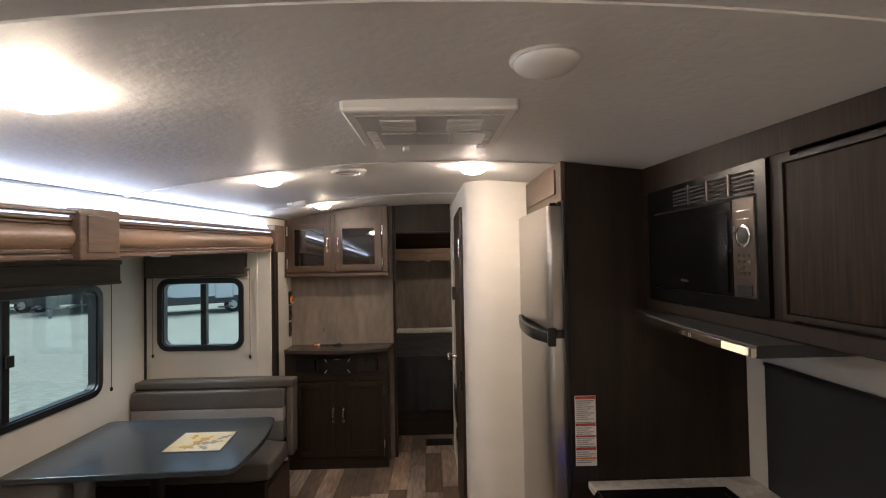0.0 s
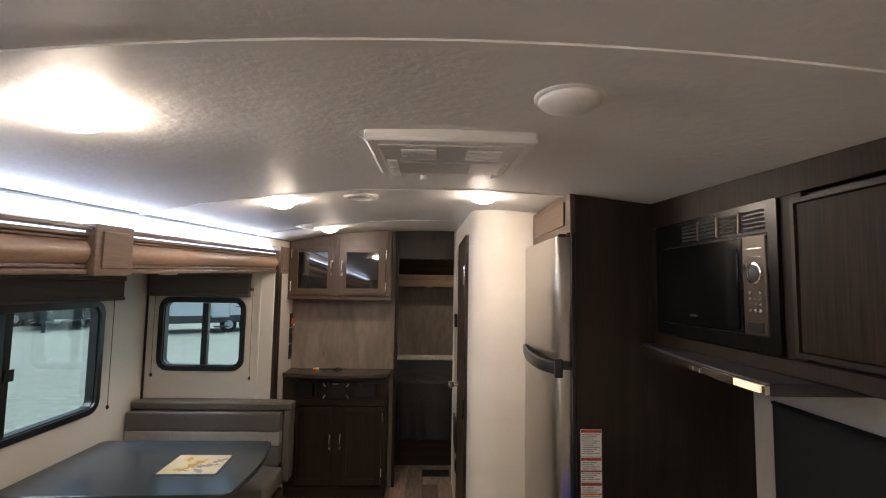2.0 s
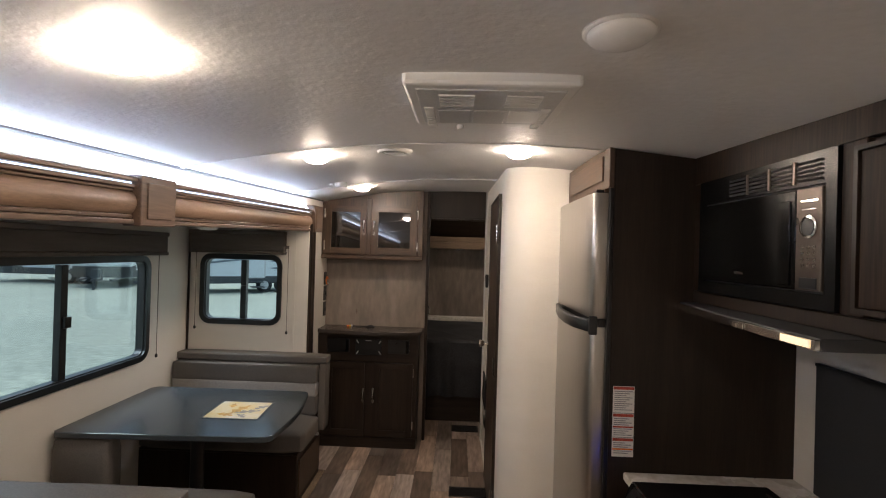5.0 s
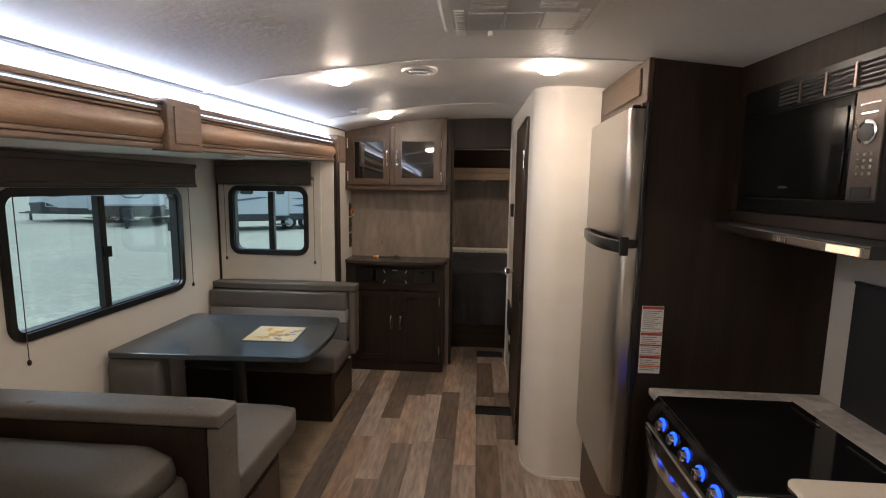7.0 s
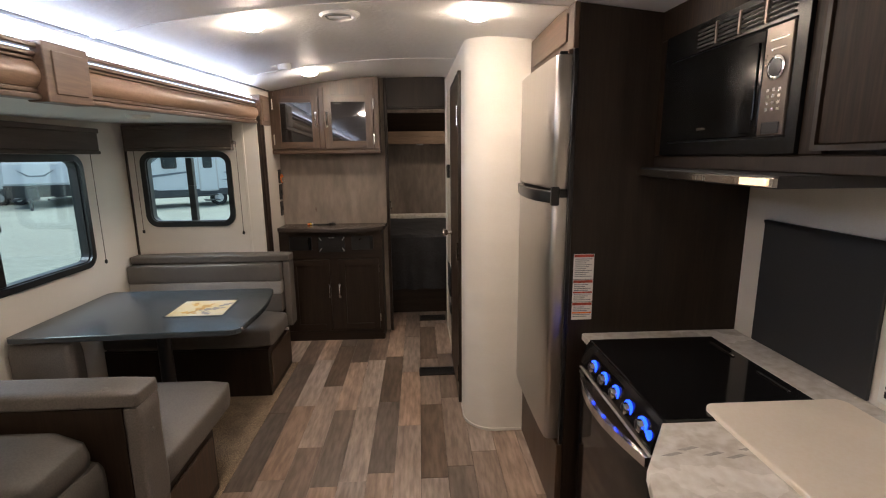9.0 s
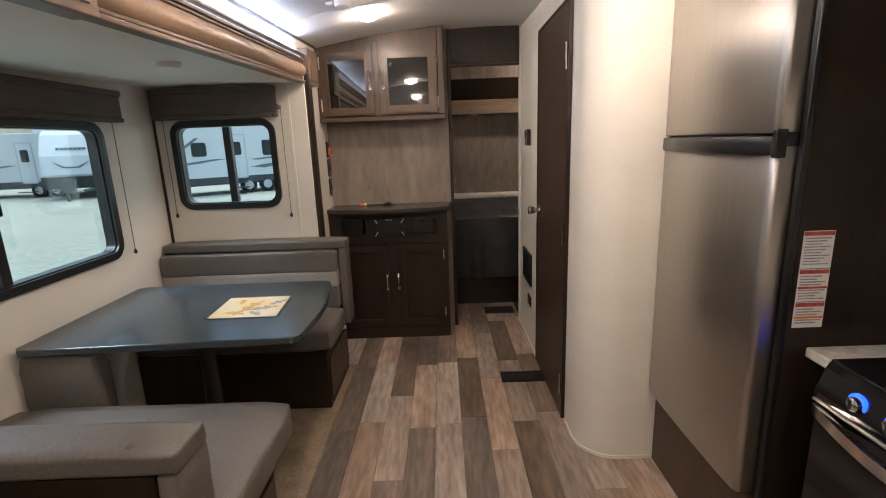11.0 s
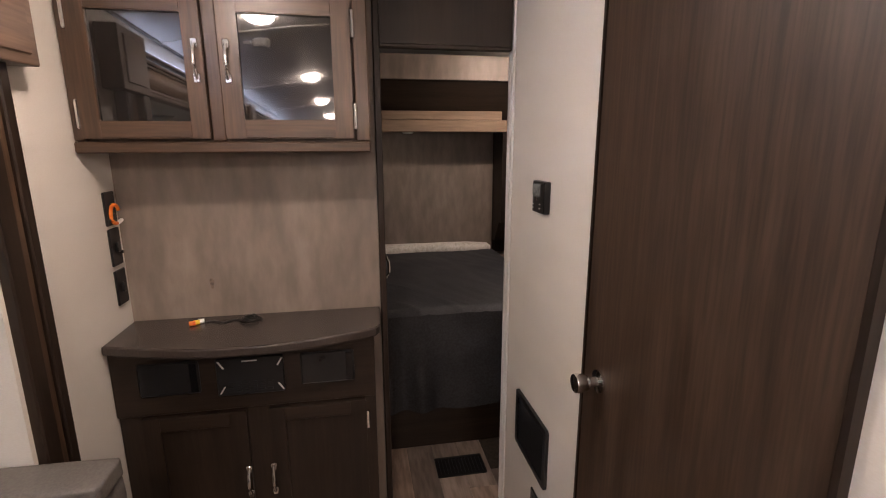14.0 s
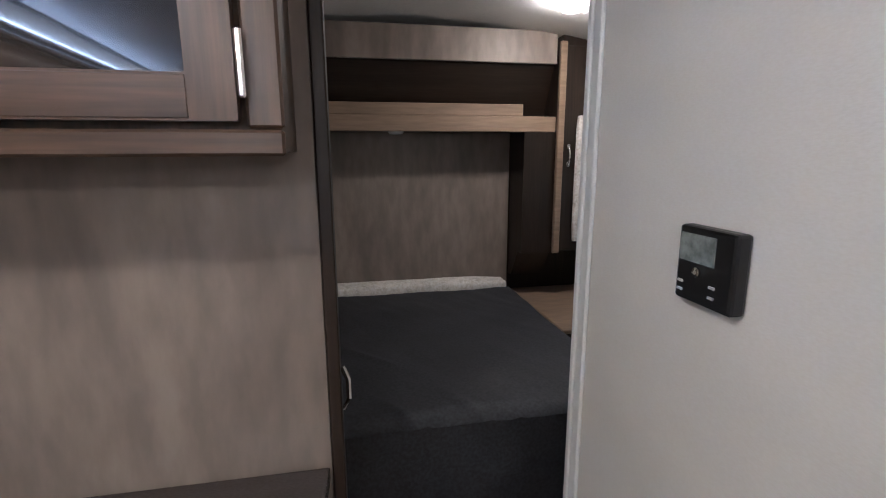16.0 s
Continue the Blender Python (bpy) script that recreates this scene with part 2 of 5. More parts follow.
M_ceil = material("stucco_ceiling", (0.78, 0.77, 0.75), 0.55, vary=0.02, scale=2.5, grain=42, bump=0.55, depth=0.004, grain_vary=0.015)
M_white = material("white_plastic", (0.78, 0.77, 0.74), 0.38, vary=0.03, scale=8, grain=120, bump=0.04, grain_vary=0.01)
M_grille = material("grey_plastic", (0.58, 0.58, 0.57), 0.45, vary=0.05, scale=8, grain=120, bump=0.04, grain_vary=0.02)
M_black = material("black_plastic", (0.012, 0.012, 0.013), 0.32, vary=0.25, scale=9, grain=140, bump=0.06, grain_vary=0.03)
M_bglass = material("black_glass", (0.006, 0.006, 0.007), 0.08, vary=0.2, scale=5, bump=0.0, rvary=0.04, grain_vary=0.02)
M_frame = material("black_window_frame", (0.010, 0.011, 0.012), 0.35, vary=0.2, scale=8, grain=100, bump=0.05, grain_vary=0.03)
M_steel = material("brushed_steel", (0.46, 0.435, 0.405), 0.32, metal=1.0, vary=0.02, scale=1.5, stretch=(40, 40, 0.6), grain=9, bump=0.0, depth=0.0004, rvary=0.008, grain_vary=0.012)
M_chrome = material("chrome", (0.75, 0.74, 0.72), 0.14, metal=1.0, vary=0.03, bump=0.0, rvary=0.04, grain_vary=0.01)
M_bronze = material("bronze_panel", (0.09, 0.07, 0.055), 0.3, metal=0.6, vary=0.1, scale=5, bump=0.02, grain_vary=0.02)
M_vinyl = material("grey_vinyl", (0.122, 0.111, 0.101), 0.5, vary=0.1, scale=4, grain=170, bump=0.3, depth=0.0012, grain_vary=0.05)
M_vinyl2 = material("light_grey_vinyl", (0.34, 0.325, 0.31), 0.5, vary=0.08, scale=4, grain=170, bump=0.3, depth=0.0012, grain_vary=0.05)
M_shade = material("brown_shade_cloth", (0.112, 0.093, 0.080), 0.85, vary=0.15, scale=5, stretch=(1, 1, 8), grain=120, bump=0.3, depth=0.001)
M_table = material("black_table_laminate", (0.034, 0.046, 0.054), 0.24, vary=0.15, scale=3, grain=260, bump=0.05, depth=0.0006, rvary=0.05, grain_vary=0.04, spec=0.9)
M_top = material("dark_laminate_top", (0.050, 0.040, 0.036), 0.24, vary=0.12, scale=3, stretch=(1, 6, 1), grain=120, bump=0.06, rvary=0.06, grain_vary=0.05)
M_marble = material("marbled_counter", (0.76, 0.73, 0.70), 0.26, second=(0.62, 0.585, 0.55), scale=5, grain=30, bump=0.03, grain_vary=0.08)
M_board = material("cream_board", (0.82, 0.74, 0.65), 0.4, vary=0.04, scale=4, grain=90, bump=0.04, grain_vary=0.02)
M_carpet = material("tan_carpet", (0.27, 0.205, 0.14), 0.95, vary=0.2, scale=9, grain=320, bump=0.9, depth=0.006, grain_vary=0.2)
M_plank = material("oak_plank", (0.325, 0.238, 0.184), 0.38, second=(0.205, 0.147, 0.113), scale=1.6, stretch=(5, 0.8, 5), grain=9, bump=0.15, depth=0.001, per_object=0.54, rvary=0.1, grain_vary=0.085)
M_joint = material("floor_joint", (0.05, 0.038, 0.03), 0.8, vary=0.1, bump=0.1)
M_bed = material("black_bedspread", (0.026, 0.027, 0.031), 0.6, vary=0.2, scale=5, grain=90, bump=0.1, depth=0.002, spec=0.35)
M_sheet = material("white_mattress_cloth", (0.70, 0.66, 0.60), 0.85, vary=0.12, scale=22, grain=80, bump=0.4, depth=0.003)
M_red = material("warning_red", (0.45, 0.07, 0.04), 0.5, vary=0.05, bump=0.0)
M_orange = material("orange_plastic", (0.85, 0.20, 0.02), 0.45, vary=0.05, bump=0.0)
M_yellow = material("yellow_plastic", (0.85, 0.55, 0.02), 0.45, vary=0.05, bump=0.0)
M_label = material("label_paper", (0.78, 0.77, 0.75), 0.5, vary=0.03, bump=0.03, grain_vary=0.01)
M_ink = material("label_ink", (0.30, 0.30, 0.32), 0.6, vary=0.1, bump=0.0)
M_paper = material("cream_leaflet", (0.82, 0.79, 0.70), 0.35, second=(0.76, 0.60, 0.24), scale=7, grain=60, bump=0.02, grain_vary=0.03)
M_gold = material("ochre_print", (0.62, 0.36, 0.05), 0.35, vary=0.2, scale=14, bump=0.0)
M_screen = material("grey_display", (0.20, 0.22, 0.21), 0.25, vary=0.08, bump=0.0)
M_lamp = material("lit_lamp_dome", (0.85, 0.82, 0.75), 0.4, vary=0.02, bump=0.0, glow=(1.0, 0.83, 0.62), strength=LAMP_GLOW)
# weak emission imitating a warm reflection in the hood's chrome trim
M_hoodglint = material("hood_trim_glint", (0.85, 0.8, 0.7), 0.3, vary=0.02, bump=0.0, glow=(1.0, 0.72, 0.4), strength=0.8)
M_strip = material("led_strip_light", (0.8, 0.85, 0.95), 0.4, vary=0.02, bump=0.0, glow=(0.66, 0.80, 1.0), strength=STRIP_GLOW)
# glows by itself in place of LED light leaking between the valance rails
M_gap = material("led_spill_slot", (0.8, 0.85, 0.95), 0.4, vary=0.02, bump=0.0, glow=(0.66, 0.80, 1.0), strength=1.6)
M_panelblack = material("matt_charcoal_panel", (0.022, 0.023, 0.026), 0.55, vary=0.1, scale=3, grain=160, bump=0.06, grain_vary=0.02)
M_blue = material("blue_knob_light", (0.02, 0.05, 0.5), 0.3, vary=0.02, bump=0.0, glow=(0.01, 0.06, 1.0), strength=3.0)
M_glass = glass("window_glass", (0.84, 0.95, 0.94))
M_cabglass = material("smoked_cabinet_glass", (0.016, 0.014, 0.013), 0.035, vary=0.15, scale=4, bump=0.0, rvary=0.012, grain_vary=0.02, spec=1.0)
M_gravel = material("pale_gravel", (0.40, 0.415, 0.345), 0.9, second=(0.33, 0.345, 0.285), scale=0.35, grain=7, bump=0.4, depth=0.02, grain_vary=0.05)
M_shell = material("white_trailer_skin", (0.74, 0.76, 0.77), 0.35, vary=0.03, scale=1, bump=0.02, grain_vary=0.01)
M_skirt = material("charcoal_trailer_skirt", (0.055, 0.058, 0.064), 0.5, vary=0.2, scale=2, bump=0.03)
M_decal = material("grey_blue_decal", (0.16, 0.19, 0.22), 0.4, vary=0.1, bump=0.0)
M_far_glass = material("dark_trailer_glass", (0.03, 0.04, 0.045), 0.1, vary=0.2, bump=0.0)
M_tyre = material("tyre_rubber", (0.015, 0.015, 0.016), 0.8, vary=0.2, bump=0.1)
M_trees = material("tree_leaves", (0.045, 0.065, 0.035), 0.8, vary=0.4, scale=1, grain=6, bump=0.3, depth=0.05)
M_knot = material("wood_knot", (0.17, 0.125, 0.098), 0.6, vary=0.3, scale=30, bump=0.05)

# ---- the shell of the trailer ----
LEFT, RIGHT, BACK, FRONT = -1.085, 1.44, -2.2, 6.25
SLIDE, SLIDE_FAR, SLIDE_NEAR = -1.985, 3.57, -1.2
RISE = 0.042


def ceil_z(x, y):
    return 2.13 + RISE * (y - 1) - 0.08 * (x - 0.2) ** 2


def ceiling_strip(y0, y1, x0, x1, drop, thick, ny, nx=36):
    bm = bmesh.new()
    grid = {}
    for k, dz in ((0, -drop), (1, thick)):
        for j in range(ny + 1):
            for i in range(nx + 1):
                x, y = x0 + (x1 - x0) * i / nx, y0 + (y1 - y0) * j / ny
                grid[k, j, i] = bm.verts.new((x, y, ceil_z(x, y) + dz))
    for j in range(ny):
        for i in range(nx):
            bm.faces.new((grid[0, j, i], grid[0, j + 1, i], grid[0, j + 1, i + 1], grid[0, j, i + 1]))
            bm.faces.new((grid[1, j, i], grid[1, j, i + 1], grid[1, j + 1, i + 1], grid[1, j + 1, i]))
    for j in range(ny):
        for i in (0, nx):
            bm.faces.new((grid[0, j, i], grid[1, j, i], grid[1, j + 1, i], grid[0, j + 1, i]))
    for i in range(nx):
        for j in (0, ny):
            bm.faces.new((grid[0, j, i], grid[0, j, i + 1], grid[1, j, i + 1], grid[1, j, i]))
    bmesh.ops.recalc_face_normals(bm, faces=bm.faces[:])
    return bm


structure("ceiling", ceiling_strip(BACK, FRONT + 0.1, LEFT - 0.06, RIGHT + 0.06, 0.0, 0.06, 12), M_ceil, "white stucco-textured arched trailer ceiling", "ceiling", True)
for y in (0.61, 1.915, 3.25):
    structure("trim_ceiling", ceiling_strip(y - 0.012, y + 0.012, LEFT, RIGHT, 0.005, -0.001, 1), M_white, "thin white seam strip across the ceiling", "trim", True)
floor = structure("floor", boxes((-0.875, RIGHT + 0.06, BACK, FRONT, -0.10, -0.006)), M_joint, "wood-look plank vinyl floor", "floor")
structure("floor_slide", boxes((SLIDE - 0.06, -0.878, SLIDE_NEAR, SLIDE_FAR, -0.10, -0.001)), M_carpet, "tan carpet of the slide-out floor", "floor")
structure("floor_under_left", boxes((LEFT - 0.06, -0.878, SLIDE_FAR + 0.002, FRONT, -0.10, -0.0065)), M_joint, "floor edge below the console", "floor")
structure("trim_carpet_edge", boxes((-0.890, -0.866, SLIDE_NEAR, 3.56, -0.004, 0.007), bev=0.004), M_carpet, "tan carpet edge along the plank floor", "trim")

# right wall with the bedroom window
BW0, BW1, BZ0, BZ1 = 4.95, 5.65, 1.20, 1.85
structure("wall_right", holed("x", RIGHT, RIGHT + 0.06, BACK, FRONT + 0.1, -0.1, 2.4, BW0, BW1, BZ0, BZ1), M_wall, "cream papered side wall", "wall")
structure("wall_left", boxes((LEFT - 0.06, LEFT, 3.64, FRONT + 0.1, -0.1, 2.4), (LEFT - 0.06, LEFT, BACK, SLIDE_NEAR - 0.06, -0.1, 2.3)), M_wall, "cream papered side wall", "wall")
structure("wall_left_header", prism(bmesh.new(), [(SLIDE_NEAR - 0.06, 1.80), (3.64, 1.94), (3.64, 2.4), (SLIDE_NEAR - 0.06, 2.3)], "x", LEFT - 0.06, LEFT), M_white, "white header above the slide-out opening", "wall")
structure("wall_back", boxes((LEFT - 0.06, RIGHT + 0.06, BACK - 0.06, BACK, -0.1, 2.3)), M_wall, "cream papered rear wall", "wall")
structure("wall_front", boxes((LEFT - 0.06, RIGHT + 0.06, FRONT + 0.1, FRONT + 0.16, -0.1, 2.5)), M_dark, "dark panelled front wall", "wall")

# slide-out walls
W1 = (1.83, 3.095, 0.925, 1.63)
W2 = (-1.885, -1.245, 1.105, 1.65)
cut = 0.025
structure("wall_slide_outer", holed("x", SLIDE - 0.06, SLIDE, SLIDE_NEAR, SLIDE_FAR + 0.05, 0, 1.9, W1[0] + cut, W1[1] - cut, W1[2] + cut, W1[3] - cut), M_wall, "cream papered slide-out wall", "wall")
structure("wall_slide_far", holed("y", SLIDE_FAR, SLIDE_FAR + 0.05, SLIDE, -1.045, 0, 1.9, W2[0] + cut, W2[1] - cut, W2[2] + cut, W2[3] - cut), M_wall, "cream papered slide-out end wall", "wall")
structure("wall_slide_near", boxes((SLIDE - 0.06, -1.045, SLIDE_NEAR - 0.055, SLIDE_NEAR - 0.002, -0.1, 1.9)), M_wall, "cream papered slide-out end wall", "wall")
structure("ceiling_slide", prism(bmesh.new(), [(SLIDE_NEAR - 0.05, 1.715), (SLIDE_FAR + 0.05, 1.85), (SLIDE_FAR + 0.05, 1.93), (SLIDE_NEAR - 0.05, 1.93)], "x", SLIDE - 0.06, -1.09), M_ceil, "white slide-out ceiling", "ceiling")
structure("trim_slide_corner", boxes((SLIDE + 0.001, SLIDE + 0.016, SLIDE_FAR - 0.016, SLIDE_FAR - 0.001, 0.0, 1.83), bev=0.004), M_dark, "dark corner strip of the slide-out", "trim")
structure("trim_slide_seam", boxes((-1.160, -1.140, SLIDE_FAR - 0.006, SLIDE_FAR - 0.001, 0.0, 1.84), bev=0.002), M_wall, "papered seam strip on the end wall", "trim")

# jamb boards at the end of the slide-out
for name, y0, y1, x1, m, lab in (("trim_jamb_outer", 3.585, 3.640, -1.022, M_dark, "dark brown jamb board"), ("trim_jamb_mid", 3.640, 3.700, -1.048, M_mid, "brown jamb board"),
                                 ("trim_jamb_inner", 3.700, 3.735, -1.040, M_dark, "dark brown jamb strip")):
    structure(name, boxes((LEFT + 0.001, x1, y0, y1, 0.0, 1.90), bev=0.004), m, lab, "trim")

# bathroom wall with its round corner
arc = [(0.545 + 0.175 * math.cos(radians(a)), 2.70 + 0.175 * math.sin(radians(a))) for a in range(180, 271, 6)]
outline = [(0.37, 4.275)] + arc + [(0.76, 2.525), (0.76, 2.60), (0.56, 2.60), (0.43, 2.72), (0.43, 4.275)]
DY0, DY1, DZ1 = 2.852, 3.530, 2.065
structure("wall_bathroom", prism(bmesh.new(), outline, "z", 0.0, 2.30), M_wall, "cream papered bathroom wall with rounded corner", "wall", True)
structure("baseboard_bathroom", prism(bmesh.new(), [(p[0] - 0.006, p[1]) for p in [(0.37, DY0 - 0.03)] + arc[:8]] + [(p[0], p[1] - 0.006) for p in arc[8:] + [(0.70, 2.525)]] + [(0.70, 2.54), (0.56, 2.60), (0.45, DY0 - 0.03)], "z", 0.0, 0.016), M_wall, "thin cream strip at the wall foot", "baseboard", True)
structure("baseboard_hall", boxes((0.360, 0.372, DY1 + 0.02, 4.275, 0.0, 0.02), bev=0.003), M_wall, "thin cream strip at the wall foot", "baseboard")
structure("trim_wall_end", boxes((0.355, 0.445, 4.275, 4.292, 0.0, 2.25), (0.359, 0.369, 4.243, 4.2745, 0.0, 2.25), bev=0.003), M_white, "white edge strip on the bathroom wall end", "trim")
door = thing("door_1", (0.37, 3.2, 0), "dark brown bathroom door, closed, chrome knob", "door", kind="structure")
part("door_leaf", boxes((0.354, 0.3695, DY0, DY1, 0.015, DZ1), bev=0.002), M_door, door)
part("door_edge", boxes((0.351, 0.3695, DY0 - 0.012, DY0 - 0.001, 0.015, DZ1 + 0.012), (0.351, 0.3695, DY1 + 0.001, DY1 + 0.012, 0.015, DZ1 + 0.012), (0.351, 0.3695, DY0, DY1, DZ1 + 0.001, DZ1 + 0.012)), M_dark, door)
knob = part("knob", lathe(bmesh.new(), (0.354, 3.447, 1.045), [(0.030, 0.0), (0.030, -0.006), (0.013, -0.010), (0.012, -0.030), (0.020, -0.036), (0.026, -0.060), (0.024, -0.070), (0.012, -0.073)], "x"), M_chrome, door, "chrome round knob", True)
for z in (1.775, 0.965, 0.16):
    h = part("hinge", boxes((0.345, 0.353, DY0 + 0.002, DY0 + 0.016, z, z + 0.105), bev=0.002), M_chrome, door, "chrome hinge")
    part("hinge_pin", tube(bmesh.new(), [(0.345, DY0, z - 0.004), (0.345, DY0, z + 0.109)], 0.006), M_chrome, h, smooth=True)

# the partition before the bedroom
structure("wall_partition", boxes((LEFT, -0.176, 4.235, 4.275, 0.0, 2.30)), M_panel, "pale grey wood-look partition panel", "wall")
edge_trim = structure("trim_partition_edge", boxes((-0.174, -0.150, 4.222, 4.29, 0.0, 2.26), bev=0.003), M_dark, "dark edge strip of the partition", "trim")
structure("wall_header", prism(bmesh.new(), [(-0.148, 2.015), (0.353, 2.015), (0.353, 2.32), (-0.148, 2.32)], "y", 4.25, 4.275), M_dark, "dark brown header panel over the bedroom opening", "wall")
structure("trim_header_edge", boxes((-0.148, 0.353, 4.245, 4.280, 2.000, 2.013), bev=0.002), M_dark, "dark lower edge of the header panel", "trim")

# ---- windows ----


def slide_window(name, axis, at, u0, u1, v0, v1, into, lab, mull):
    """A black-framed sliding window; into is the way into the room along the axis."""
    base = (at, (u0 + u1) / 2, v0) if axis == "x" else ((u0 + u1) / 2, at, v0)
    w = thing(name, base, lab, "window", kind="structure")
    a, b = sorted((at + into * 0.002, at + into * 0.018))
    part("window_frame", ring(bmesh.new(), rounded(u0, u1, v0, v1, 0.085), rounded(u0 + 0.036, u1 - 0.036, v0 + 0.036, v1 - 0.036, 0.055), axis, a, b), M_frame, w)
    c, d = sorted((at - into * 0.05, at + into * 0.0015))
    part("window_rim", ring(bmesh.new(), rounded(u0 + 0.026, u1 - 0.026, v0 + 0.026, v1 - 0.026, 0.06), rounded(u0 + 0.042, u1 - 0.042, v0 + 0.042, v1 - 0.042, 0.05), axis, c, d), M_frame, w)
    def bar(p0, p1, z0, z1, a0, a1, bev=0.003):
        a0, a1 = sorted((a0, a1))
        return boxes((a0, a1, p0, p1, z0, z1), bev=bev) if axis == "x" else boxes((p0, p1, a0, a1, z0, z1), bev=bev)
    m = part("mullion", bar(mull - 0.022, mull + 0.022, v0 + 0.045, v1 - 0.045, at - into * 0.03, at + into * 0.012), M_frame, w)
    part("latch", bar(mull - 0.012, mull + 0.030, (v0 + v1) / 2 - 0.03, (v0 + v1) / 2 + 0.03, at + into * 0.013, at + into * 0.03), M_black, w)
    for p0, p1, off in ((u0 + 0.034, mull, 0.022), (mull, u1 - 0.034, 0.034)):
        pane = part("pane", bar(p0, p1, v0 + 0.034, v1 - 0.034, at - into * off, at - into * (off + 0.004), 0.0), M_glass, w)
        pane.visible_shadow = False
    return w


slide_window("window_1", "x", SLIDE, *W1, 1, "wide black-framed sliding window beside the dinette", 2.40)
slide_window("window_2", "y", SLIDE_FAR, *W2, -1, "black-framed sliding window over the dinette bench", -1.545)
slide_window("window_3", "x", RIGHT, BW0, BW1, BZ0, BZ1, -1, "small black-framed bedroom window", 5.3)


def shade(base, lab, axis, at, u0, u1, z0, z1, into):
    """A pleated shade drawn up into a stack, with a valance rail."""
    t = thing("window_shade", base, lab, "window shade", "shades of the dinette windows")
    def bar(a0, a1, p0, p1, y0, y1, bev):
        a0, a1 = sorted((at + into * a0, at + into * a1))
        return boxes((a0, a1, p0, p1, y0, y1), bev=bev) if axis == "x" else boxes((p0, p1, a0, a1, y0, y1), bev=bev)
    part("headrail", bar(0.002, 0.060, u0, u1, z1 - 0.03, z1, 0.004), M_shade, t)
    part("cloth", bar(0.004, 0.050, u0 + 0.003, u1 - 0.003, z0 + 0.0225, z1 - 0.0305, 0.003), M_shade, t)
    part("bottom_rail", bar(0.002, 0.058, u0, u1, z0, z0 + 0.022, 0.004), M_shade, t)


shade((SLIDE, 2.5, 1.69), "dark brown pleated shade drawn up over the wide window", "x", SLIDE, 1.70, 3.22, 1.632, 1.792, 1)
shade((-1.56, SLIDE_FAR, 1.69), "dark brown pleated shade drawn up over the bench window", "y", SLIDE_FAR, -1.960, -1.215, 1.655, 1.832, -1)
structure("trim_shade_return", boxes((-1.214, -1.196, SLIDE_FAR - 0.05, SLIDE_FAR - 0.001, 1.70, 1.722), bev=0.002), M_shade, "small shade bracket", "trim")
for x, y, z in ((SLIDE + 0.02, 3.17, 0.925), (SLIDE + 0.02, 1.90, 0.82), (-1.915, SLIDE_FAR - 0.02, 1.065), (-1.195, SLIDE_FAR - 0.02, 1.045)):
    c = thing("shade_cord", (x, y, z), "thin shade cord with small dark pull", "cord", "shade cords")
    part("cord", tube(bmesh.new(), [(x, y, 1.72), (x, y, z + 0.02)], 0.0022, 6), M_shade, c)
    part("pull", lathe(bmesh.new(), (x, y, z), [(0.003, 0.024), (0.009, 0.015), (0.009, 0.003), (0.004, -0.004)], n=12), M_black, c, smooth=True)

# ---- valance over the slide-out ----
VS = 0.032


def valance_run(y0, y1):
    v = thing("slide_valance", (-1.06, (y0 + y1) / 2, 1.75), "brown wood valance with padded tan vinyl face", "valance", "valance runs")
    q = 1.728
    def strip(x1, z0, z1, m, name, bev=0.005):
        part(name, boxes((LEFT + 0.002, x1, y0, y1, q + z0, q + z1), bev=bev, seg=2, lean=VS), m, v)
    strip(-1.036, 0.000, 0.018, M_val, "bottom_rail")
    strip(-1.044, 0.020, 0.034, M_val, "bottom_bead", 0.004)
    pts = [(-1.080, 0.036)] + [(-1.050 + 0.020 * math.sin(math.pi * k / 10) ** 0.7, 0.036 + 0.078 * k / 10) for k in range(11)] + [(-1.080, 0.114)]
    part("padded_face", prism(bmesh.new(), [(x, q + z) for x, z in pts], "y", y0, y1, lean=VS), M_tan, v, "tan padded vinyl face", True)
    strip(-1.044, 0.116, 0.126, M_val, "top_bead", 0.004)
    strip(-1.036, 0.128, 0.142, M_val, "top_rail", 0.004)
    strip(-1.028, 0.150, 0.166, M_val, "crown_rail", 0.004)
    # emissive filler painting the LED spill under the crown rail, no lamp
    strip(-1.052, 0.1425, 0.1495, M_gap, "led_spill_gap", 0.0)


def valance_post(y0, y1, x1, z0=1.722, z1=1.905):
    v = thing("valance_post", (-1.06, (y0 + y1) / 2, z0), "brown wood valance block with recessed panel line", "valance", "valance blocks")
    part("block", boxes((LEFT + 0.001, x1, y0, y1, z0, z1), bev=0.004, seg=2, lean=VS), M_val, v)
    part("panel", boxes((x1 - 0.001, x1 + 0.005, y0 + 0.03, y1 - 0.03, z0 + 0.025, z1 - 0.025), bev=0.003, lean=VS), M_val, v)


valance_run(SLIDE_NEAR, 1.588)
valance_post(1.590, 1.795, -1.016)
valance_run(1.797, 3.595)
valance_post(3.597, 3.810, -1.012, 1.72, 1.93)
led = thing("led_strip", (-1.06, 1.2, 1.92), "cool white light strip on top of the valance", "light strip")
part("channel", boxes((LEFT + 0.002, -1.062, SLIDE_NEAR, 3.59, 1.896, 1.904), lean=VS), M_white, led)
part("diffuser", boxes((LEFT + 0.004, -1.064, SLIDE_NEAR + 0.02, 3.57, 1.9045, 1.914), bev=0.002, lean=VS), M_strip, led, "glowing cool white diffuser")

